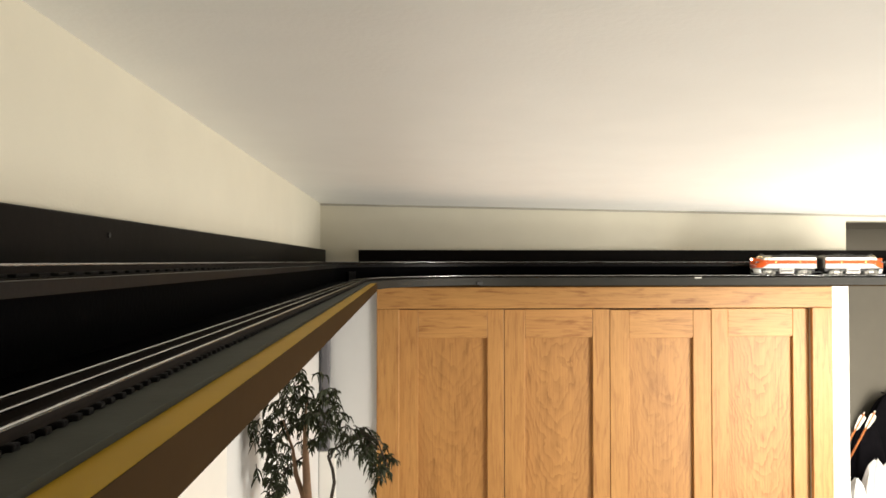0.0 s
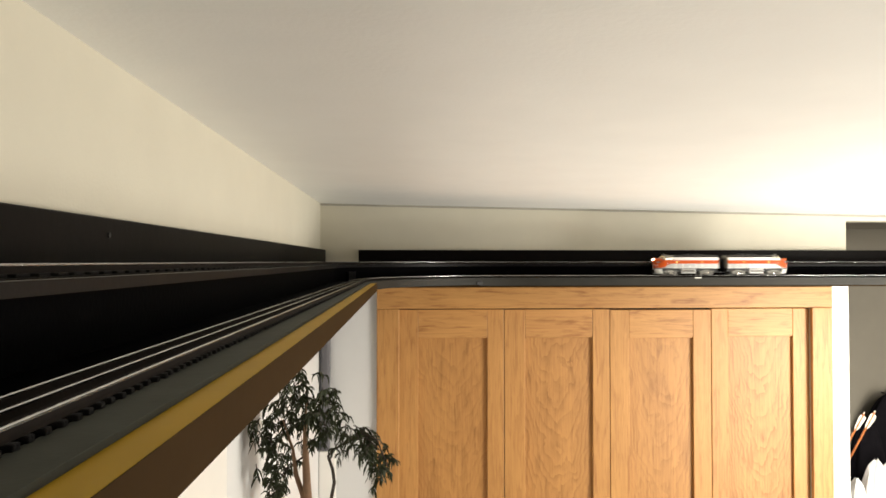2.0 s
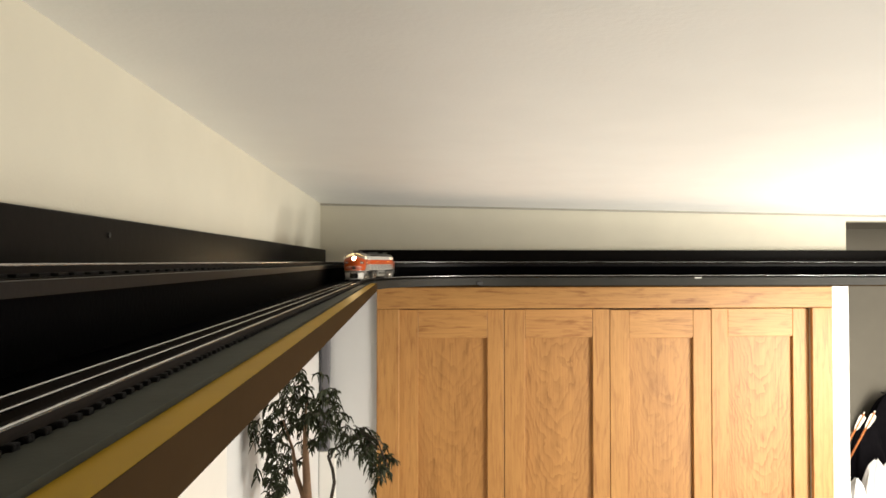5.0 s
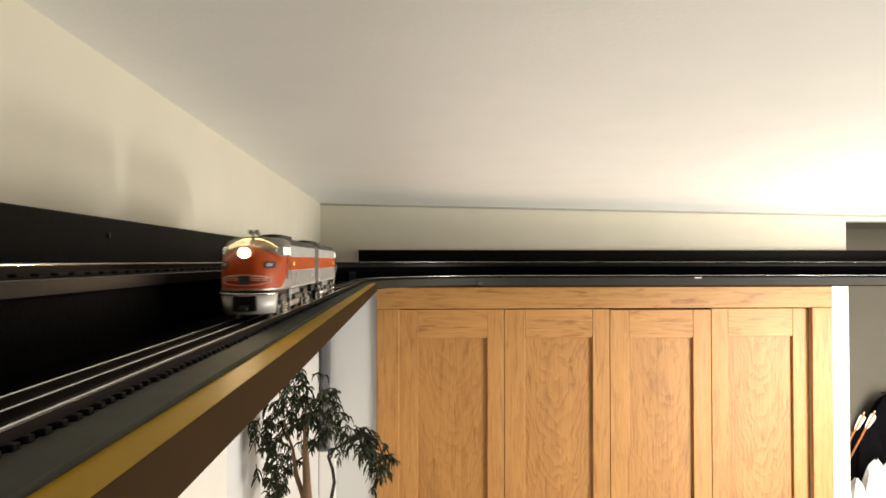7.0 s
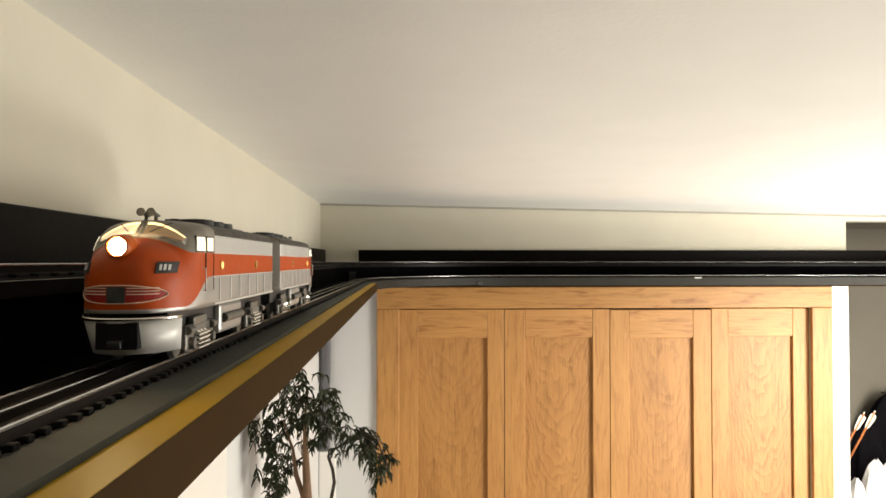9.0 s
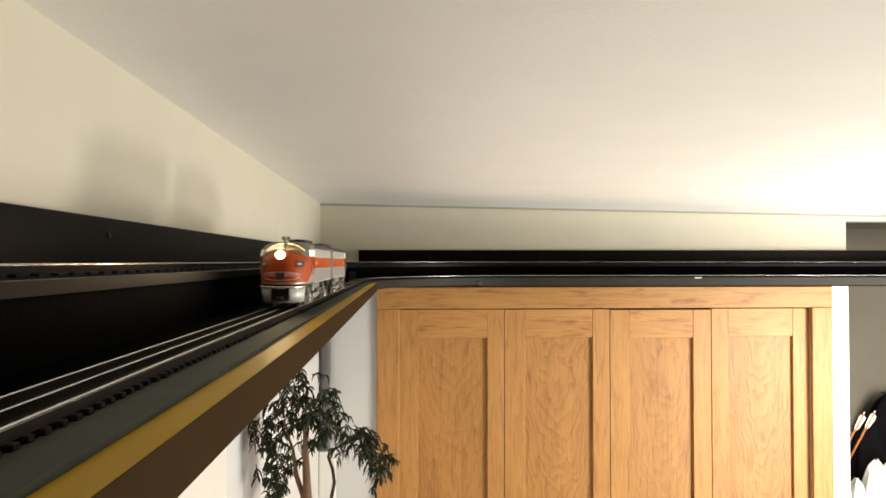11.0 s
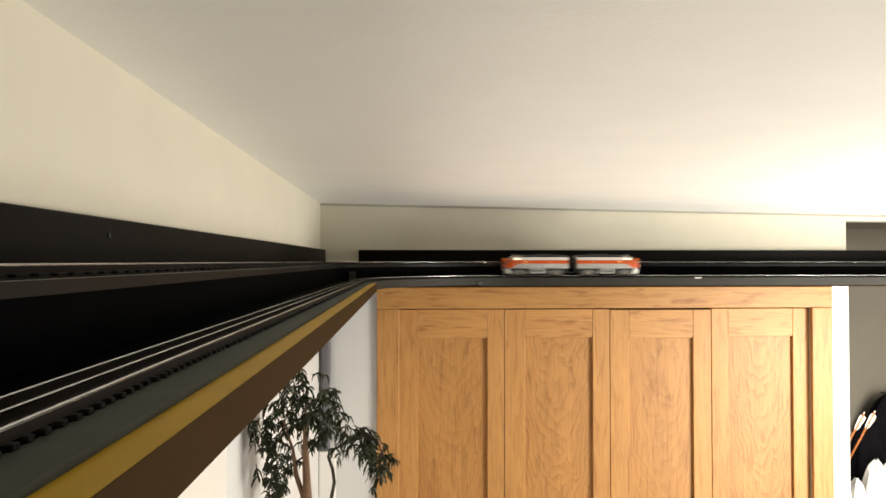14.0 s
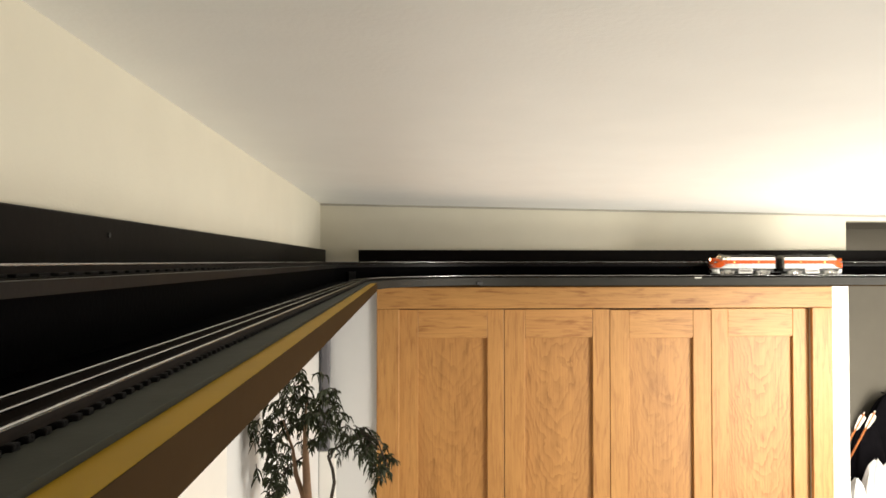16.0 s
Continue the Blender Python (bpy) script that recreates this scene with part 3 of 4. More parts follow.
def build_unit():
    from mathutils.bvhtree import BVHTree
    unit = tagged(new("toy_locomotive"), "orange and silver streamlined toy diesel locomotive with lit headlight", "toy train", group="toy locomotives")
    verts, faces, slots = shell()
    me = mesh_of("carbody", verts, faces, [LIVERY, ROOF, DARK], True, slots)
    body = put("carbody", me, unit, "orange band between silver sides, grey roof")
    tree = BVHTree.FromPolygons([Vector(v) for v in verts], faces)

    def front(y, z, lift=0.0004):
        """The place on the nose straight behind (y, z)."""
        hit, nrm, _, _ = tree.ray_cast(Vector((0.3, y, z)), Vector((-1, 0, 0)))
        return hit + nrm * lift if hit else Vector((0.118, y, z))

    def flank(x, z, side, lift=0.0004):
        hit, nrm, _, _ = tree.ray_cast(Vector((x, side * 0.2, z)), Vector((0, -side, 0)))
        return hit + nrm * lift

    def patch(shape, grid, lift, back=0.0015, side=0):
        """A thin plate on the nose, where shape(u, v) gives (y, z), or on a flank (side -1 or 1), where it gives (x, z)."""
        land = (lambda a, b, up: flank(a, b, side, up)) if side else front
        bm = bmesh.new()
        outer, inner = {}, {}
        nu, nv = grid
        for i in range(nu + 1):
            for j in range(nv + 1):
                y, z = shape(i / nu, j / nv)
                outer[i, j] = bm.verts.new(land(y, z, lift))
                inner[i, j] = bm.verts.new(land(y, z, -back))
        for i in range(nu):
            for j in range(nv):
                bm.faces.new((outer[i, j], outer[i + 1, j], outer[i + 1, j + 1], outer[i, j + 1]))
        rim = [(i, 0) for i in range(nu)] + [(nu, j) for j in range(nv)] + [(i, nv) for i in range(nu, 0, -1)] + [(0, j) for j in range(nv, 0, -1)]
        for a, b in zip(rim, rim[1:] + rim[:1]):
            bm.faces.new((outer[a], outer[b], inner[b], inner[a]))
        return bm

    # headlight in its ring
    c = Vector((0.1328, 0, 0.0668))
    bm = bmesh.new()
    rings = []
    for dx, r in ((-0.0090, 0.0072), (0.0018, 0.0064), (0.0024, 0.0058), (0.0020, 0.0050), (-0.0010, 0.0046), (-0.0090, 0.0046)):
        rings.append([bm.verts.new(c + Vector((dx, r * math.cos(a * math.tau / 24), r * math.sin(a * math.tau / 24)))) for a in range(24)])
    for u, v in zip(rings, rings[1:] + rings[:1]):
        for a in range(24):
            bm.faces.new((u[a], u[(a + 1) % 24], v[(a + 1) % 24], v[a]))
    # the ring's orange imitates the halo round the lit headlight
    part("headlight_ring", bm, HALO_ORANGE, unit, "headlight ring, orange in place of the lamp's halo", True)
    bm = bmesh.new()
    bmesh.ops.create_uvsphere(bm, u_segments=20, v_segments=10, radius=0.0047, matrix=Matrix.Translation(c + Vector((0.0006, 0, 0))) @ Matrix.Diagonal((0.22, 1, 1, 1)))
    part("headlight", bm, LAMP_ON, unit, "lit warm white headlight", True)
    # windscreens: two lit panes with a post between
    for side in (-1, 1):
        def pane(u, v, side=side):
            y = side * (0.0024 + u * 0.0220)
            return y, 0.0748 + v * (0.0070 - 0.0046 * u * u) - 0.0046 * u * u
        frame_bm = patch(lambda u, v, side=side: (side * (0.0010 + u * 0.0245), 0.0739 + v * (0.0088 - 0.0044 * u * u) - 0.0052 * u * u), (8, 4), 0.0003)
        w = part("windscreen", frame_bm, ROOF, unit, "grey windscreen frame", True)
        # on side -1 the stronger glow imitates the headlight's reflection
        part("pane", patch(pane, (10, 4), 0.0008), CAB_DIM if side > 0 else PANE_REFLECT, w, "lit windscreen pane", True)
        # glowing strip imitates the light along the pane's upper rim
        part("lit_edge", patch(lambda u, v, side=side: pane(u, 0.80 + 0.20 * v, side), (10, 1), 0.0011), CAB_ON, w, "bright strip along the top of the pane", True)
        part("wiper", tube([front(side * (0.006 + 0.009 * k / 4), 0.0752 + 0.0058 * k / 4, 0.0013) for k in range(5)], 0.0003, 5), DARK, w)
    # number boards beside the nose
    for side in (-1, 1):
        b = part("number_board", patch(lambda u, v, side=side: (side * (0.0180 + u * 0.0076), 0.0518 + v * 0.0062), (4, 2), 0.0010), DARK, unit, "black number board")
        for k in range(3):
            part("bar", patch(lambda u, v, side=side, k=k: (side * (0.0191 + k * 0.0016 + u * 0.0009), 0.0534 + v * 0.0030), (1, 1), 0.0013), PALE, b)
    # winged emblem: red field, pale outline and stripes, grey grille in the middle
    emblem = part("emblem", patch(lambda u, v: ((u - 0.5) * 0.046, 0.0402 + 0.0045 * (1 - 0.80 * abs(2 * u - 1) ** 2.2) * (2 * v - 1)), (20, 3), 0.0003), RED, unit, "red winged nose emblem with pale outline")
    loop = []
    for k in range(40):
        a = math.tau * k / 40
        cx = math.cos(a)
        loop.append(front(0.0230 * math.copysign(abs(cx) ** 0.8, cx), 0.0402 + 0.0050 * math.sin(a), 0.0006))
    part("outline", tube(loop + loop[:1], 0.00035, 6), CREAM, emblem)
    for side in (-1, 1):
        for k in range(3):
            pts = [front(side * (0.0055 + 0.0145 * j / 6), 0.0437 - 0.0017 * k, 0.0006) for j in range(7)]
            part("stripe", tube(pts, 0.0003, 5), CREAM, emblem)
    part("grille", patch(lambda u, v: ((u - 0.5) * 0.0095, 0.0355 + v * 0.0088), (4, 3), 0.0008), GRILLE, emblem, "dark grey mesh grille")
    # anticlimber and pilot
    pts = [(STATIONS[i][0] + 0.0012, -STATIONS[i][1] - 0.0006) for i in (6, 5, 4, 3, 2, 1, 0)]
    pts += [(x, -y) for x, y in reversed(pts)]
    part("anticlimber", tube([(x, y, 0.0266) for x, y in pts], 0.0010, 8), CHROME, unit, "polished metal lip under the nose", True)
    bm = bmesh.new()
    ringa, ringb, ringc, ringd = [], [], [], []
    for x, y in pts:
        ringa.append(bm.verts.new((x - 0.0015, y, 0.0260)))
        ringb.append(bm.verts.new((x - 0.0055 - 0.10 * abs(y), y * 0.90, 0.0065)))
        ringc.append(bm.verts.new((x - 0.0050, y * 0.95, 0.0260)))
        ringd.append(bm.verts.new((x - 0.0090 - 0.10 * abs(y), y * 0.85, 0.0065)))
    for k in range(len(pts) - 1):
        bm.faces.new((ringa[k], ringa[k + 1], ringb[k + 1], ringb[k]))
        bm.faces.new((ringc[k + 1], ringc[k], ringd[k], ringd[k + 1]))
        bm.faces.new((ringb[k], ringb[k + 1], ringd[k + 1], ringd[k]))
        bm.faces.new((ringa[k + 1], ringa[k], ringc[k], ringc[k + 1]))
    for k in (0, -1):
        bm.faces.new((ringa[k], ringb[k], ringd[k], ringc[k]))
    pilot = part("pilot", bm, PALE, unit, "pale silver pilot plate", True)
    part("opening", box(0.1133, 0.1343, -0.0115, 0.0115, 0.0098, 0.0248, 0.0006), TIE, pilot, "black coupler opening")
    part("coupler", box(0.1270, 0.1388, -0.0040, 0.0040, 0.0105, 0.0150, 0.001), DARK, unit, "black knuckle coupler")
    part("coupler", box(-0.1538, -0.1290, -0.0040, 0.0040, 0.0105, 0.0150, 0.001), DARK, unit, "black drawbar")
    # cab side windows, doors, portholes, ribs
    for side in (-1, 1):
        for x0, x1, lean in ((0.0810, 0.0880, 0.0050), (0.0650, 0.0765, 0.0)):
            shape = lambda u, v, x0=x0, x1=x1, lean=lean: (x0 + u * (x1 - x0 + lean * (1 - v)), 0.0652 + v * 0.0084)
            edge = lambda u, v, x0=x0, x1=x1, lean=lean: (x0 - 0.0008 + u * (x1 - x0 + 0.0016 + lean * (1 - v)), 0.0644 + v * 0.0100)
            w = part("cab_window", patch(edge, (5, 5), 0.0003, 0.0010, side), DARK, unit, "black rubber window frame", True)
            part("pane", patch(shape, (5, 5), 0.0006, 0.0006, side), SIDE_ON, w, "brightly lit cab side pane", True)
        bm = bmesh.new()
        y = flank(0.02, 0.05, side, 0.0).y
        ys = sorted((y - side * 0.0004, y + side * 0.0003))
        for x in (0.0790, 0.0620):
            box(x - 0.0003, x + 0.0003, *ys, 0.0400, 0.0638, bm=bm)
        part("door_seam", bm, DARK, unit)
        for x in (0.0430, -0.0630):
            p0, p1 = (x, y - side * 0.001, 0.0560), (x, y + side * 0.0007, 0.0560)
            port = part("porthole", rod(p0, p1, 0.0037, 0.0034, 20), BRASS, unit, "brass-rimmed porthole")
            part("pane", rod(p0, (x, y + side * 0.0010, 0.0560), 0.0024, 0.0024, 16), PORT_ON if x > 0 else PORT_DIM, port, "faintly lit porthole pane")
        # silver panels with battens below the band, louvred screen above it
        ys = sorted((y - side * 0.0004, y + side * 0.0006))
        for k in range(1, 8):
            x = 0.0760 - k * 0.0285
            part("batten", box(x - 0.0011, x + 0.0011, *ys, 0.0322, 0.0478, 0.0002), PALE, unit)
        part("sill_strip", box(-0.1340, 0.0600, *ys, 0.0300, 0.0312, 0.0002), PALE, unit)
        part("band_strip", box(-0.1340, 0.0640, *ys, 0.0484, 0.0490, 0.0001), PALE, unit)
        part("band_strip", box(-0.1340, 0.0640, *ys, 0.0637, 0.0642, 0.0001), PALE, unit)
        bm = bmesh.new()
        for k in range(42):
            x = 0.0600 - k * 0.0046
            box(x - 0.0009, x + 0.0009, *sorted((y - side * 0.0004, y + side * 0.00015)), 0.0654, 0.0742, bm=bm)
        tagged(part("air_screen", bm, PALE, unit, "fine upright air screen"), kind="stuff")
        # grab irons by the cab door
        part("grab_iron", tube([(0.0840, y - side * 0.0006, 0.0400), (0.0840, y + side * 0.0014, 0.0410), (0.0840, y + side * 0.0014, 0.0540), (0.0840, y - side * 0.0006, 0.0550)], 0.0004, 5), PALE, unit)
    # roof: fans, hatches, horns
    for x in (-0.0080, -0.0360, -0.0640):
        fan = part("roof_fan", ring_plate(0.0130, 0.0122, 0.0058), DARK, unit, "black roof fan", m=Matrix.Translation((x, 0, 0.0840)))
        part("grille", ring_plate(0.0074, 0.0070, 0.0006), TRUCK, fan, m=Matrix.Translation((0, 0, 0.0058)))
    part("roof_hatch", box(-0.1040, -0.0780, -0.0120, 0.0120, 0.0840, 0.0862, 0.0008), ROOF_D, unit, "raised grey roof hatch")
    part("exhaust_stack", rod((0.0400, 0, 0.0840), (0.0400, 0, 0.0878), 0.0032, 0.0032, 14), DARK, unit)
    part("exhaust_stack", rod((0.0500, 0, 0.0840), (0.0500, 0, 0.0868), 0.0032, 0.0032, 14), DARK, unit)
    for y in (-0.0030, 0.0030):
        bm = rod((0.0790, y, 0.0874), (0.0895, y, 0.0884), 0.0010, 0.0015, 10)
        rod((0.0895, y, 0.0884), (0.0930, y, 0.0888), 0.0015, 0.0027, 14, bm)
        rod((0.0840, y, 0.0830), (0.0840, y, 0.0880), 0.0012, 0.0012, 8, bm)
        part("horn", bm, TRUCK, unit, "small trumpet air horn")
    part("diaphragm", box(-0.1420, -0.1345, -0.0150, 0.0150, 0.0300, 0.0720, 0.002), DARK, unit, "black end diaphragm")
    # tank between the trucks
    tank = part("fuel_tank", box(-0.0400, 0.0240, -0.0265, 0.0265, 0.0070, 0.0290, 0.003), SILVER, unit, "dull silver tank with round air reservoirs")
    for side in (-1, 1):
        part("reservoir", rod((-0.0330, side * 0.0272, 0.0180), (0.0170, side * 0.0272, 0.0180), 0.0034, None, 12), TRUCK, tank)
    part("underframe", box(-0.1330, 0.1180, -0.0220, 0.0220, 0.0165, 0.0300, 0.001), DARK, unit)
    # trucks, each a part that swivels
    made = []
    for x in (TRUCK_F, TRUCK_R):
        bm = bmesh.new()
        box(-0.0330, 0.0330, -0.0150, 0.0150, 0.0070, 0.0175, 0.001, bm)
        truck = part("truck", bm, DARK, unit, "grey cast sprung truck")
        truck.location = (x, 0, 0)
        for wx in (-0.0215, 0.0215):
            bm = rod((wx, -0.0155, 0.0090), (wx, -0.0185, 0.0090), 0.0103, 0.0092, 24)
            rod((wx, 0.0155, 0.0090), (wx, 0.0185, 0.0090), 0.0103, 0.0092, 24, bm)
            rod((wx, -0.0155, 0.0090), (wx, 0.0155, 0.0090), 0.0025, None, 8, bm)
            part("wheelset", bm, TRUCK, truck, "grey wheels on an axle")
        for side in (-1, 1):
            y0, y1 = sorted((side * 0.0225, side * 0.0268))
            bm = bmesh.new()
            box(-0.0300, 0.0300, y0, y1, 0.0140, 0.0195, 0.0008, bm)
            box(-0.0140, 0.0140, y0, y1, 0.0190, 0.0240, 0.0010, bm)
            box(-0.0110, 0.0110, y0, y1 + 0.0, 0.0045, 0.0150, 0.0008, bm)
            for wx in (-0.0215, 0.0215):
                box(wx - 0.0085, wx + 0.0085, y0, y1, 0.0030, 0.0160, 0.0025, bm)
            frame_ob = part("side_frame", bm, TRUCK, truck, "pale grey cast side frame")
            for wx in (-0.0215, 0.0215):
                part("journal_box", rod((wx, side * 0.0262, 0.0085), (wx, side * 0.0296, 0.0085), 0.0040, 0.0032, 12), TRUCK, truck)
            for wx in (-0.0075, 0.0, 0.0075):
                pts = [(wx + 0.0026 * math.cos(k * 0.8), side * (0.0285 + 0.0016 * math.sin(k * 0.8)), 0.0040 + k * 0.00035) for k in range(32)]
                part("spring", tube(pts, 0.0007, 5), CHROME, truck, "bright coil spring")
            part("brake_cylinder", rod((-0.0290, side * 0.0275, 0.0165), (-0.0200, side * 0.0275, 0.0165), 0.0026, None, 10), TRUCK, truck)
            part("brake_cylinder", rod((0.0200, side * 0.0275, 0.0165), (0.0290, side * 0.0275, 0.0165), 0.0026, None, 10), TRUCK, truck)
        made.append(truck)
    return unit, made


lead_unit, lead_trucks = build_unit()
rear_unit = copy_thing(lead_unit, Matrix.Identity(4))
rear_trucks = [o for o in rear_unit.children if o.name.startswith("truck")]
rear_trucks.sort(key=lambda o: -o.location.x)
for o in rear_unit.children:
    if o.name.startswith("headlight") and not o.name.startswith("headlight_ring"):
        o.data = o.data.copy()
        o.data.materials[0] = LENS_OFF
        o["label"] = "unlit headlight lens"
rear_unit["label"] = "orange and silver streamlined toy diesel locomotive, headlight unlit"


# ---- the plant under the shelf ----
def build_plant():
    tree = tagged(new("potted_tree"), "slender potted tree with narrow drooping dark green leaves", "plant")
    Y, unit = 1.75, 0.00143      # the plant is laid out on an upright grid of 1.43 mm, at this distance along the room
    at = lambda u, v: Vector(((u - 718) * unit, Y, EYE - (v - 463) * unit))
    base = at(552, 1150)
    base.z = 0.28
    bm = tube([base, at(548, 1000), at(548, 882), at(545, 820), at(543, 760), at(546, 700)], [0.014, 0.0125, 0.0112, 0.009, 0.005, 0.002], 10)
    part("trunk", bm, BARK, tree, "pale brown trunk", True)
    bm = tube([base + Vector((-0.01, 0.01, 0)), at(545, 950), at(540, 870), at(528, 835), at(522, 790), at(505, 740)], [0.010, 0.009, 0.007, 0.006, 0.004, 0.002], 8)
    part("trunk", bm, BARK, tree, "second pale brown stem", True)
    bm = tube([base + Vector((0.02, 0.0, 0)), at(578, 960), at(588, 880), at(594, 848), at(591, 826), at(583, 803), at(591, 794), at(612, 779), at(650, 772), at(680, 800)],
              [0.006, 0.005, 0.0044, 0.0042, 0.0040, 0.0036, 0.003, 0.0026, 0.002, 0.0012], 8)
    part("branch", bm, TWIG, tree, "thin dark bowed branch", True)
    rnd = random.Random(11)
    verts, faces = [], []
    twigs = bmesh.new()

    def leaf(p, d, size):
        """A long narrow leaf that leaves the twig along d and curls over downwards."""
        side = d.cross(Vector((rnd.uniform(-1, 1), rnd.uniform(-1, 1), rnd.uniform(-0.3, 0.3)))).normalized()
        i = len(verts)
        w = rnd.uniform(0.0019, 0.0031)
        pull = Vector((rnd.uniform(-0.35, 0.35), rnd.uniform(-0.3, 0.3), -1.0)) * rnd.uniform(0.35, 0.75)
        q, n = p.copy(), 5
        for k in range(n + 1):
            half = w * (0.35, 0.9, 1.0, 0.85, 0.55, 0.05)[k]
            lift = d.cross(side) * half * 0.35
            verts.extend([q - side * half + lift, q, q + side * half + lift])
            d = (d + pull * (0.5 + 0.25 * k)).normalized() if k < 4 else d
            side = (side - d * side.dot(d)).normalized()
            q = q + d * size / n
            q.x = max(q.x, WX + 0.016)
        for k in range(n):
            a, b = i + 3 * k, i + 3 * k + 3
            faces.extend([(a, a + 1, b + 1, b), (a + 1, a + 2, b + 2, b + 1)])

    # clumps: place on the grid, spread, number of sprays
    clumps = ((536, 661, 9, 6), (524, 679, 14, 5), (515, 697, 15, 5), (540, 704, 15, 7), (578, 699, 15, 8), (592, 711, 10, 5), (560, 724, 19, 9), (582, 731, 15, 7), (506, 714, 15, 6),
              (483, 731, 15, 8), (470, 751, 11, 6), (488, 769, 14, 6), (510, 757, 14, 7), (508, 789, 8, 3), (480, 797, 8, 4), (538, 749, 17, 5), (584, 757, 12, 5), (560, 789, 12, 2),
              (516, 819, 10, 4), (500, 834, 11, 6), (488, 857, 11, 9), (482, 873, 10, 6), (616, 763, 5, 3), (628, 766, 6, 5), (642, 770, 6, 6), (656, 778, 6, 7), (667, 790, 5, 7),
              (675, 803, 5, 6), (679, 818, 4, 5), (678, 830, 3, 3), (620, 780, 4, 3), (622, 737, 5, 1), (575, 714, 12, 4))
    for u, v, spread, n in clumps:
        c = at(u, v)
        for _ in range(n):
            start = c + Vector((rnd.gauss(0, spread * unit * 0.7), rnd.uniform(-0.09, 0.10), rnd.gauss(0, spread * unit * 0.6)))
            start.x = max(start.x, WX + 0.03)
            d = Vector((rnd.uniform(-1, 1), rnd.uniform(-0.8, 0.8), rnd.uniform(-0.9, 0.5))).normalized()
            ln = rnd.uniform(0.025, 0.05)
            pts = [start]
            for j in range(4):
                d = (d + Vector((0, 0, -0.22))).normalized()
                nxt = pts[-1] + d * ln / 4
                nxt.x = max(nxt.x, WX + 0.02)
                pts.append(nxt)
            tube(pts, [0.0013, 0.0012, 0.001, 0.0008, 0.0006], 5, twigs)
            for j in range(12):
                t = rnd.uniform(0.1, 3.99)
                p = pts[int(t)].lerp(pts[int(t) + 1], t % 1)
                dd = (d * 0.5 + Vector((rnd.uniform(-1, 1), rnd.uniform(-1, 1), rnd.uniform(-0.5, 0.8)))).normalized()
                leaf(p, dd, rnd.uniform(0.016, 0.034))
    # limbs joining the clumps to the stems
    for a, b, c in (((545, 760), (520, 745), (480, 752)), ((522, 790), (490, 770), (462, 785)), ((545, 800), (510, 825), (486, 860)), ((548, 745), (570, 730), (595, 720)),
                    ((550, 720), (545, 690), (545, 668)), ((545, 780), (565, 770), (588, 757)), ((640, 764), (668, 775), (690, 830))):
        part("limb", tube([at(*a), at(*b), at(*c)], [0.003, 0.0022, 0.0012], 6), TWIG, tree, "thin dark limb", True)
    tagged(part("twig_growth", twigs, TWIG, tree, "thin dark twigs"), kind="stuff")
    me = mesh_of("leaves", verts, faces, LEAF, True)
    tagged(put("leaves", me, tree, "narrow willow-like dark green leaves"), kind="stuff")
    bm = bmesh.new()
    prof = [(0.0, 0.0), (0.105, 0.0), (0.115, 0.01), (0.14, 0.26), (0.152, 0.262), (0.152, 0.30), (0.138, 0.30), (0.130, 0.27), (0.0, 0.27)]
    rings = []
    for r, z in prof:
        rings.append([bm.verts.new((base.x + 0.05 + r * math.cos(a * math.tau / 28), base.y + r * math.sin(a * math.tau / 28), z)) for a in range(28)] if r else [bm.verts.new((base.x + 0.05, base.y, z))])
    for u, v in zip(rings, rings[1:]):
        for a in range(28):
            b = (a + 1) % 28
            bm.faces.new([q for q in dict.fromkeys((u[a % len(u)], u[b % len(u)], v[b % len(v)], v[a % len(v)]))])
    part("pot", bm, POT, tree, "terracotta pot", True)


build_plant()


# ---- things in the niche ----
def draped(name, cx, cy, z0, z1, rx, ry, material, label, category, seed, folds, neck=0.25, rise=3.0):
    """A hanging garment: a closed, folded skin that widens downwards."""
    rnd = random.Random(seed)
    ph = [rnd.uniform(0, 6.28) for _ in range(4)]
    bm = bmesh.new()
    rings, n, m = [], 40, 36
    for j in range(m + 1):
        t = j / m
        wide = neck + (1 - neck) * min(1, t * rise) ** 0.55
        ring = []
        for a in range(n):
            th = a * math.tau / n
            fold = 1 + 0.16 * t * math.sin(folds * th + ph[0] + 1.2 * t) + 0.07 * math.sin(2 * folds * th + ph[1] - 2 * t)
            ring.append(bm.verts.new((cx + rx * wide * fold * math.cos(th) + 0.01 * math.sin(5 * t + ph[2]), cy + ry * wide * fold * math.sin(th), z1 + (z0 - z1) * t + 0.012 * math.sin(3 * th + ph[3]))))
        rings.append(ring)
    for u, v in zip(rings, rings[1:]):
        for a in range(n):
            bm.faces.new((u[a], u[(a + 1) % n], v[(a + 1) % n], v[a]))
    bm.faces.new(rings[0][::-1])
    bm.faces.new(rings[-1])
    return tagged(part(name, bm, material, smooth=True), label, category)


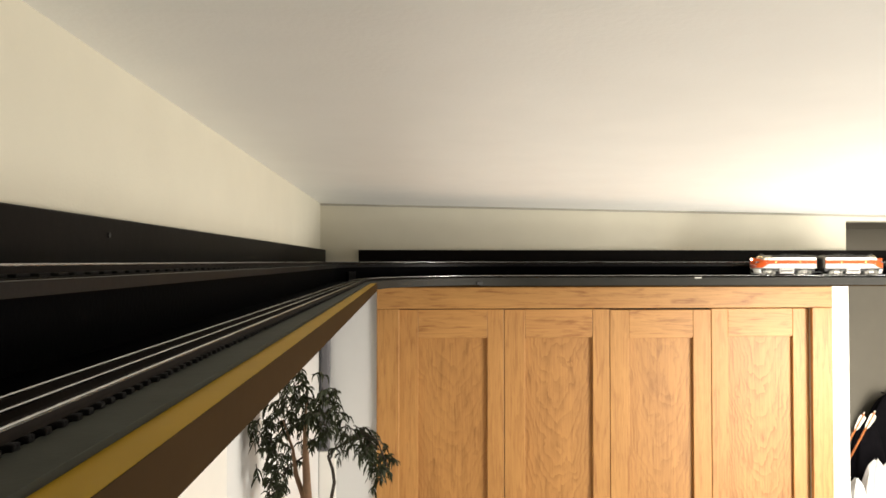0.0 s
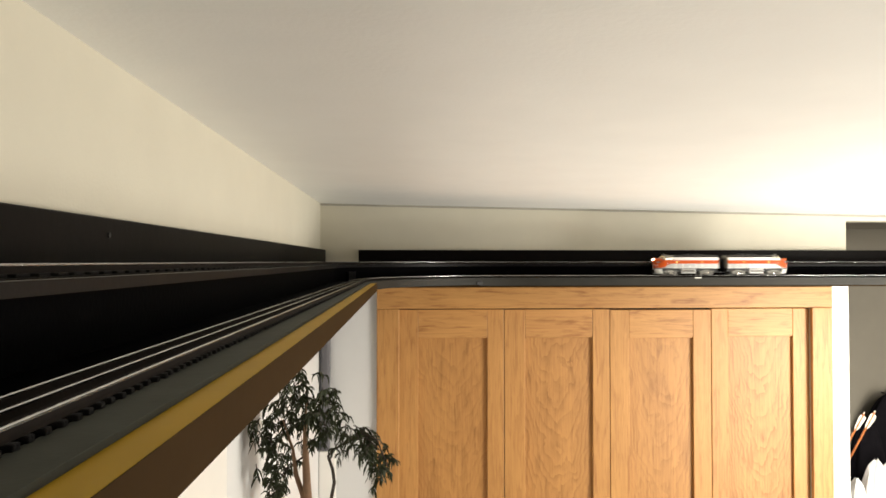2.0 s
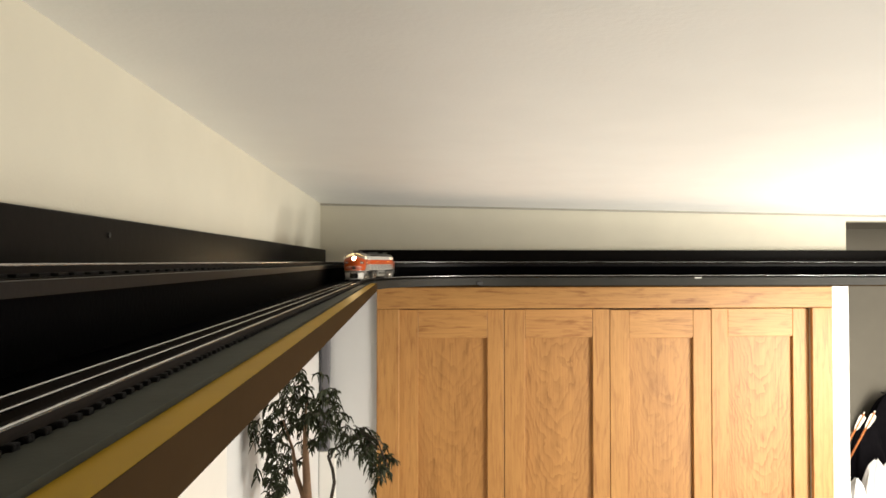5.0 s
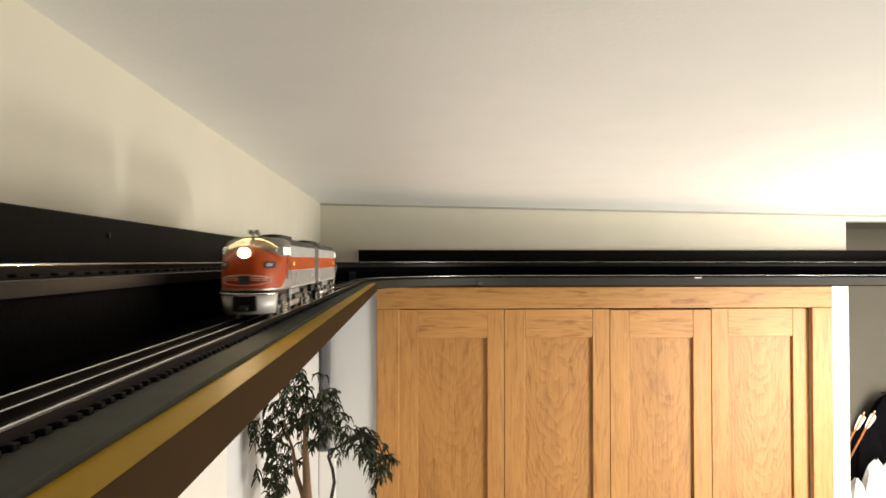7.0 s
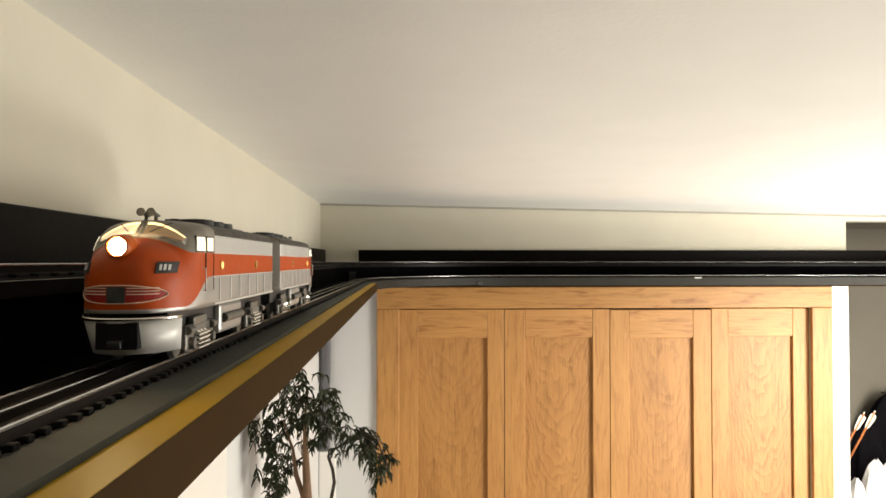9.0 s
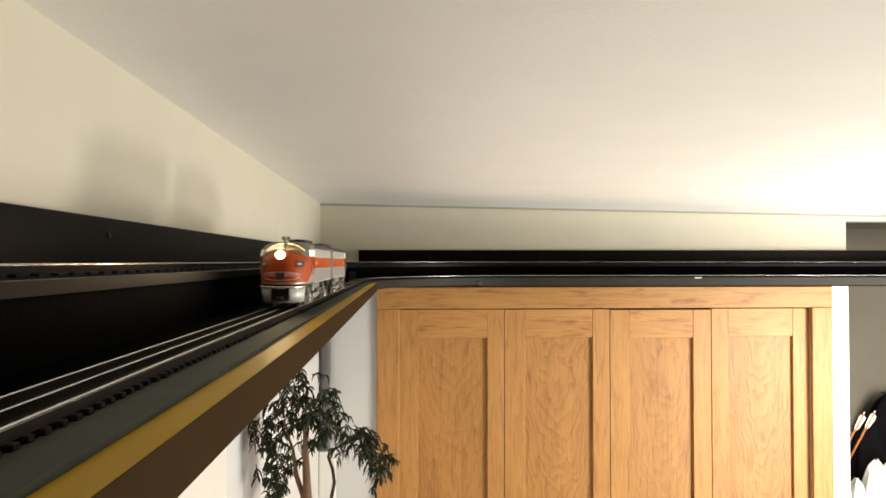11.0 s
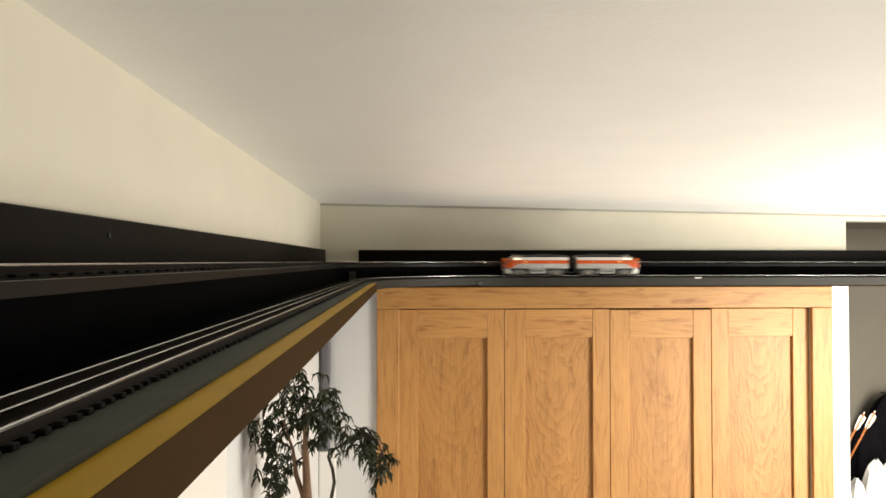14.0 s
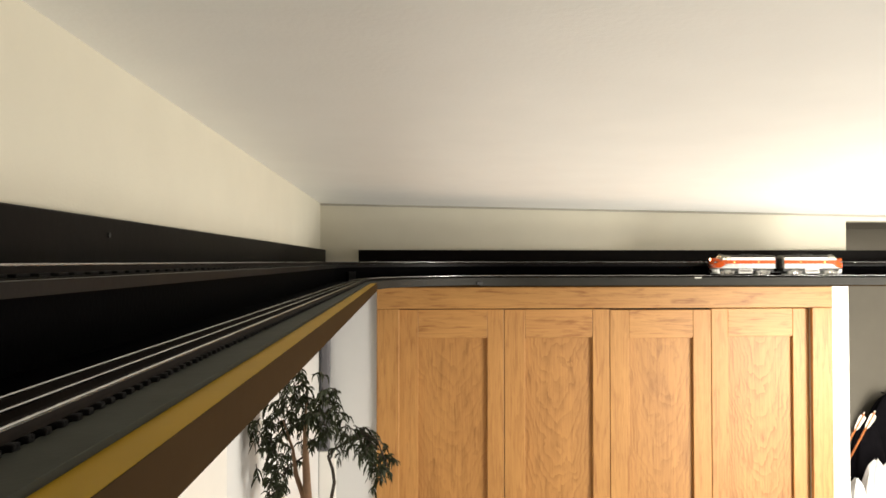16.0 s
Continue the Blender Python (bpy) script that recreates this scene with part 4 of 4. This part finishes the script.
def build_niche():
    jacket = draped("dark_jacket", 2.800, 3.84, 0.62, 1.480, 0.205, 0.095, CLOTH_D, "black jacket hanging in the shaded recess", "jacket", 3, 5)
    part("hook", rod((2.800, 3.95, 1.470), (2.800, 3.84, 1.470), 0.004, None, 8), DARK, jacket, "black coat hook")
    draped("dark_bag", 2.53, 3.70, 0.0, 1.36, 0.125, 0.08, CLOTH_D, "tall black cloth bag standing in the recess", "bag", 9, 4)
    for x, y, z, rx, ry, seed in ((2.435, 3.46, 1.215, 0.075, 0.060, 5), (2.275, 3.40, 1.140, 0.055, 0.050, 6), (2.545, 3.52, 1.205, 0.080, 0.060, 8)):
        draped("white_garment", x, y, 0.0, z, rx, ry, CLOTH_W, "white crumpled cloth in front of the dark bag", "garment", seed, 5, 0.12, 9.0)
    for x, z in ((2.449, 1.425), (2.508, 1.432)):
        arrow = tagged(new("arrow"), "arrow with orange wooden shaft and white feather fletching", "arrow", group="arrows in the recess")
        top, foot = Vector((x, 3.595, z)), Vector((x - 0.335, 3.605, z - 0.60))
        part("shaft", rod(foot, top, 0.0052, None, 10), SHAFT, arrow, "orange wooden shaft")
        d = (top - foot).normalized()
        for kk in range(3):
            a = kk * math.tau / 3 + 0.6
            n = (d.orthogonal().normalized())
            n = Matrix.Rotation(a, 3, d) @ n
            side = d.cross(n) * 0.0012
            bm = bmesh.new()
            prof = [(-0.100, 0.004), (-0.080, 0.014), (-0.030, 0.019), (-0.012, 0.017), (-0.008, 0.004)]
            ra = [bm.verts.new(top + d * u + n * v + side) for u, v in prof]
            rb = [bm.verts.new(top + d * u + n * v - side) for u, v in prof]
            bm.faces.new(ra)
            bm.faces.new(rb[::-1])
            for i in range(len(prof)):
                j = (i + 1) % len(prof)
                bm.faces.new((ra[i], rb[i], rb[j], ra[j]))
            part("fletching", bm, FEATHER, arrow, "white feather vane")
        part("nock", rod(top, top + d * 0.012, 0.0035, 0.003, 8), FEATHER, arrow)


build_niche()

# ---- the train's run: seconds, and the middle of the lead unit along the line ----
RUN = ((0.0, 2.138), (0.5, 2.092), (1.0, 2.004), (1.5, 1.876), (2.0, 1.712), (2.5, 1.508), (3.0, 1.266), (3.5, 0.992), (4.0, 0.678), (4.2, 0.538), (5.0, -0.080), (5.7, -0.610),
       (6.3, -1.030), (6.5, -1.150), (7.0, -1.414), (7.5, -1.600), (8.0, -1.694), (8.5, -1.708), (9.2, -1.708), (9.9, -1.640), (10.6, -1.425), (11.3, -1.048), (11.5, -0.918), (12.0, -0.560),
       (12.3, -0.290), (12.5, -0.105), (12.7, 0.068), (13.0, 0.315), (13.5, 0.690), (14.0, 1.070), (14.5, 1.422), (15.0, 1.684), (15.5, 1.868), (16.0, 1.958))


def along(t):
    """Smooth place on the line at t seconds, without overshoot."""
    n = len(RUN)
    i = max(k for k in range(n - 1) if RUN[k][0] <= t + 1e-9)
    slope = lambda k: (RUN[k + 1][1] - RUN[k][1]) / (RUN[k + 1][0] - RUN[k][0])

    def tangent(k):
        if k == 0 or k == n - 1:
            return slope(0 if k == 0 else n - 2)
        a, b = slope(k - 1), slope(k)
        if a * b <= 0:
            return 0.0
        ha, hb = RUN[k][0] - RUN[k - 1][0], RUN[k + 1][0] - RUN[k][0]
        return 3 * (ha + hb) / ((2 * hb + ha) / a + (hb + 2 * ha) / b)

    h = RUN[i + 1][0] - RUN[i][0]
    u = (t - RUN[i][0]) / h
    p0, p1, m0, m1 = RUN[i][1], RUN[i + 1][1], tangent(i) * h, tangent(i + 1) * h
    return (2 * u ** 3 - 3 * u ** 2 + 1) * p0 + (u ** 3 - 2 * u ** 2 + u) * m0 + (3 * u ** 2 - 2 * u ** 3) * p1 + (u ** 3 - u ** 2) * m1


PITCH = 0.308                   # from middle to middle of the two coupled units


def unit_pose(s, facing):
    """A unit whose trucks stand on the line; facing 1: nose towards the start of the line."""
    p, ha = line(s - facing * TRUCK_F, lean(s - facing * TRUCK_F))
    q, hb = line(s - facing * TRUCK_R, lean(s - facing * TRUCK_R))
    d = p - q
    yaw = math.atan2(d.y, d.x)
    mid = q + d * (-TRUCK_R / (TRUCK_F - TRUCK_R))
    m = Matrix.Translation((mid.x, mid.y, RAIL_TOP)) @ Matrix.Rotation(yaw, 4, "Z")
    turn = lambda h: (h + (math.pi if facing > 0 else 0) - yaw + math.pi) % math.tau - math.pi
    return m, turn(ha), turn(hb)


def motions():
    times = [0.1 * k for k in range(161)]
    for unit, trucks, shift, facing in ((lead_unit, lead_trucks, 0.0, 1), (rear_unit, rear_trucks, PITCH, -1)):
        body, front, back = [], [], []
        for t in times:
            m, a, b = unit_pose(along(t) + shift, facing)
            body.append((t, m))
            front.append((t, Matrix.Translation((TRUCK_F, 0, 0)) @ Matrix.Rotation(a, 4, "Z")))
            back.append((t, Matrix.Translation((TRUCK_R, 0, 0)) @ Matrix.Rotation(b, 4, "Z")))
        walk(unit, body)
        walk(trucks[0], front)
        walk(trucks[1], back)


motions()
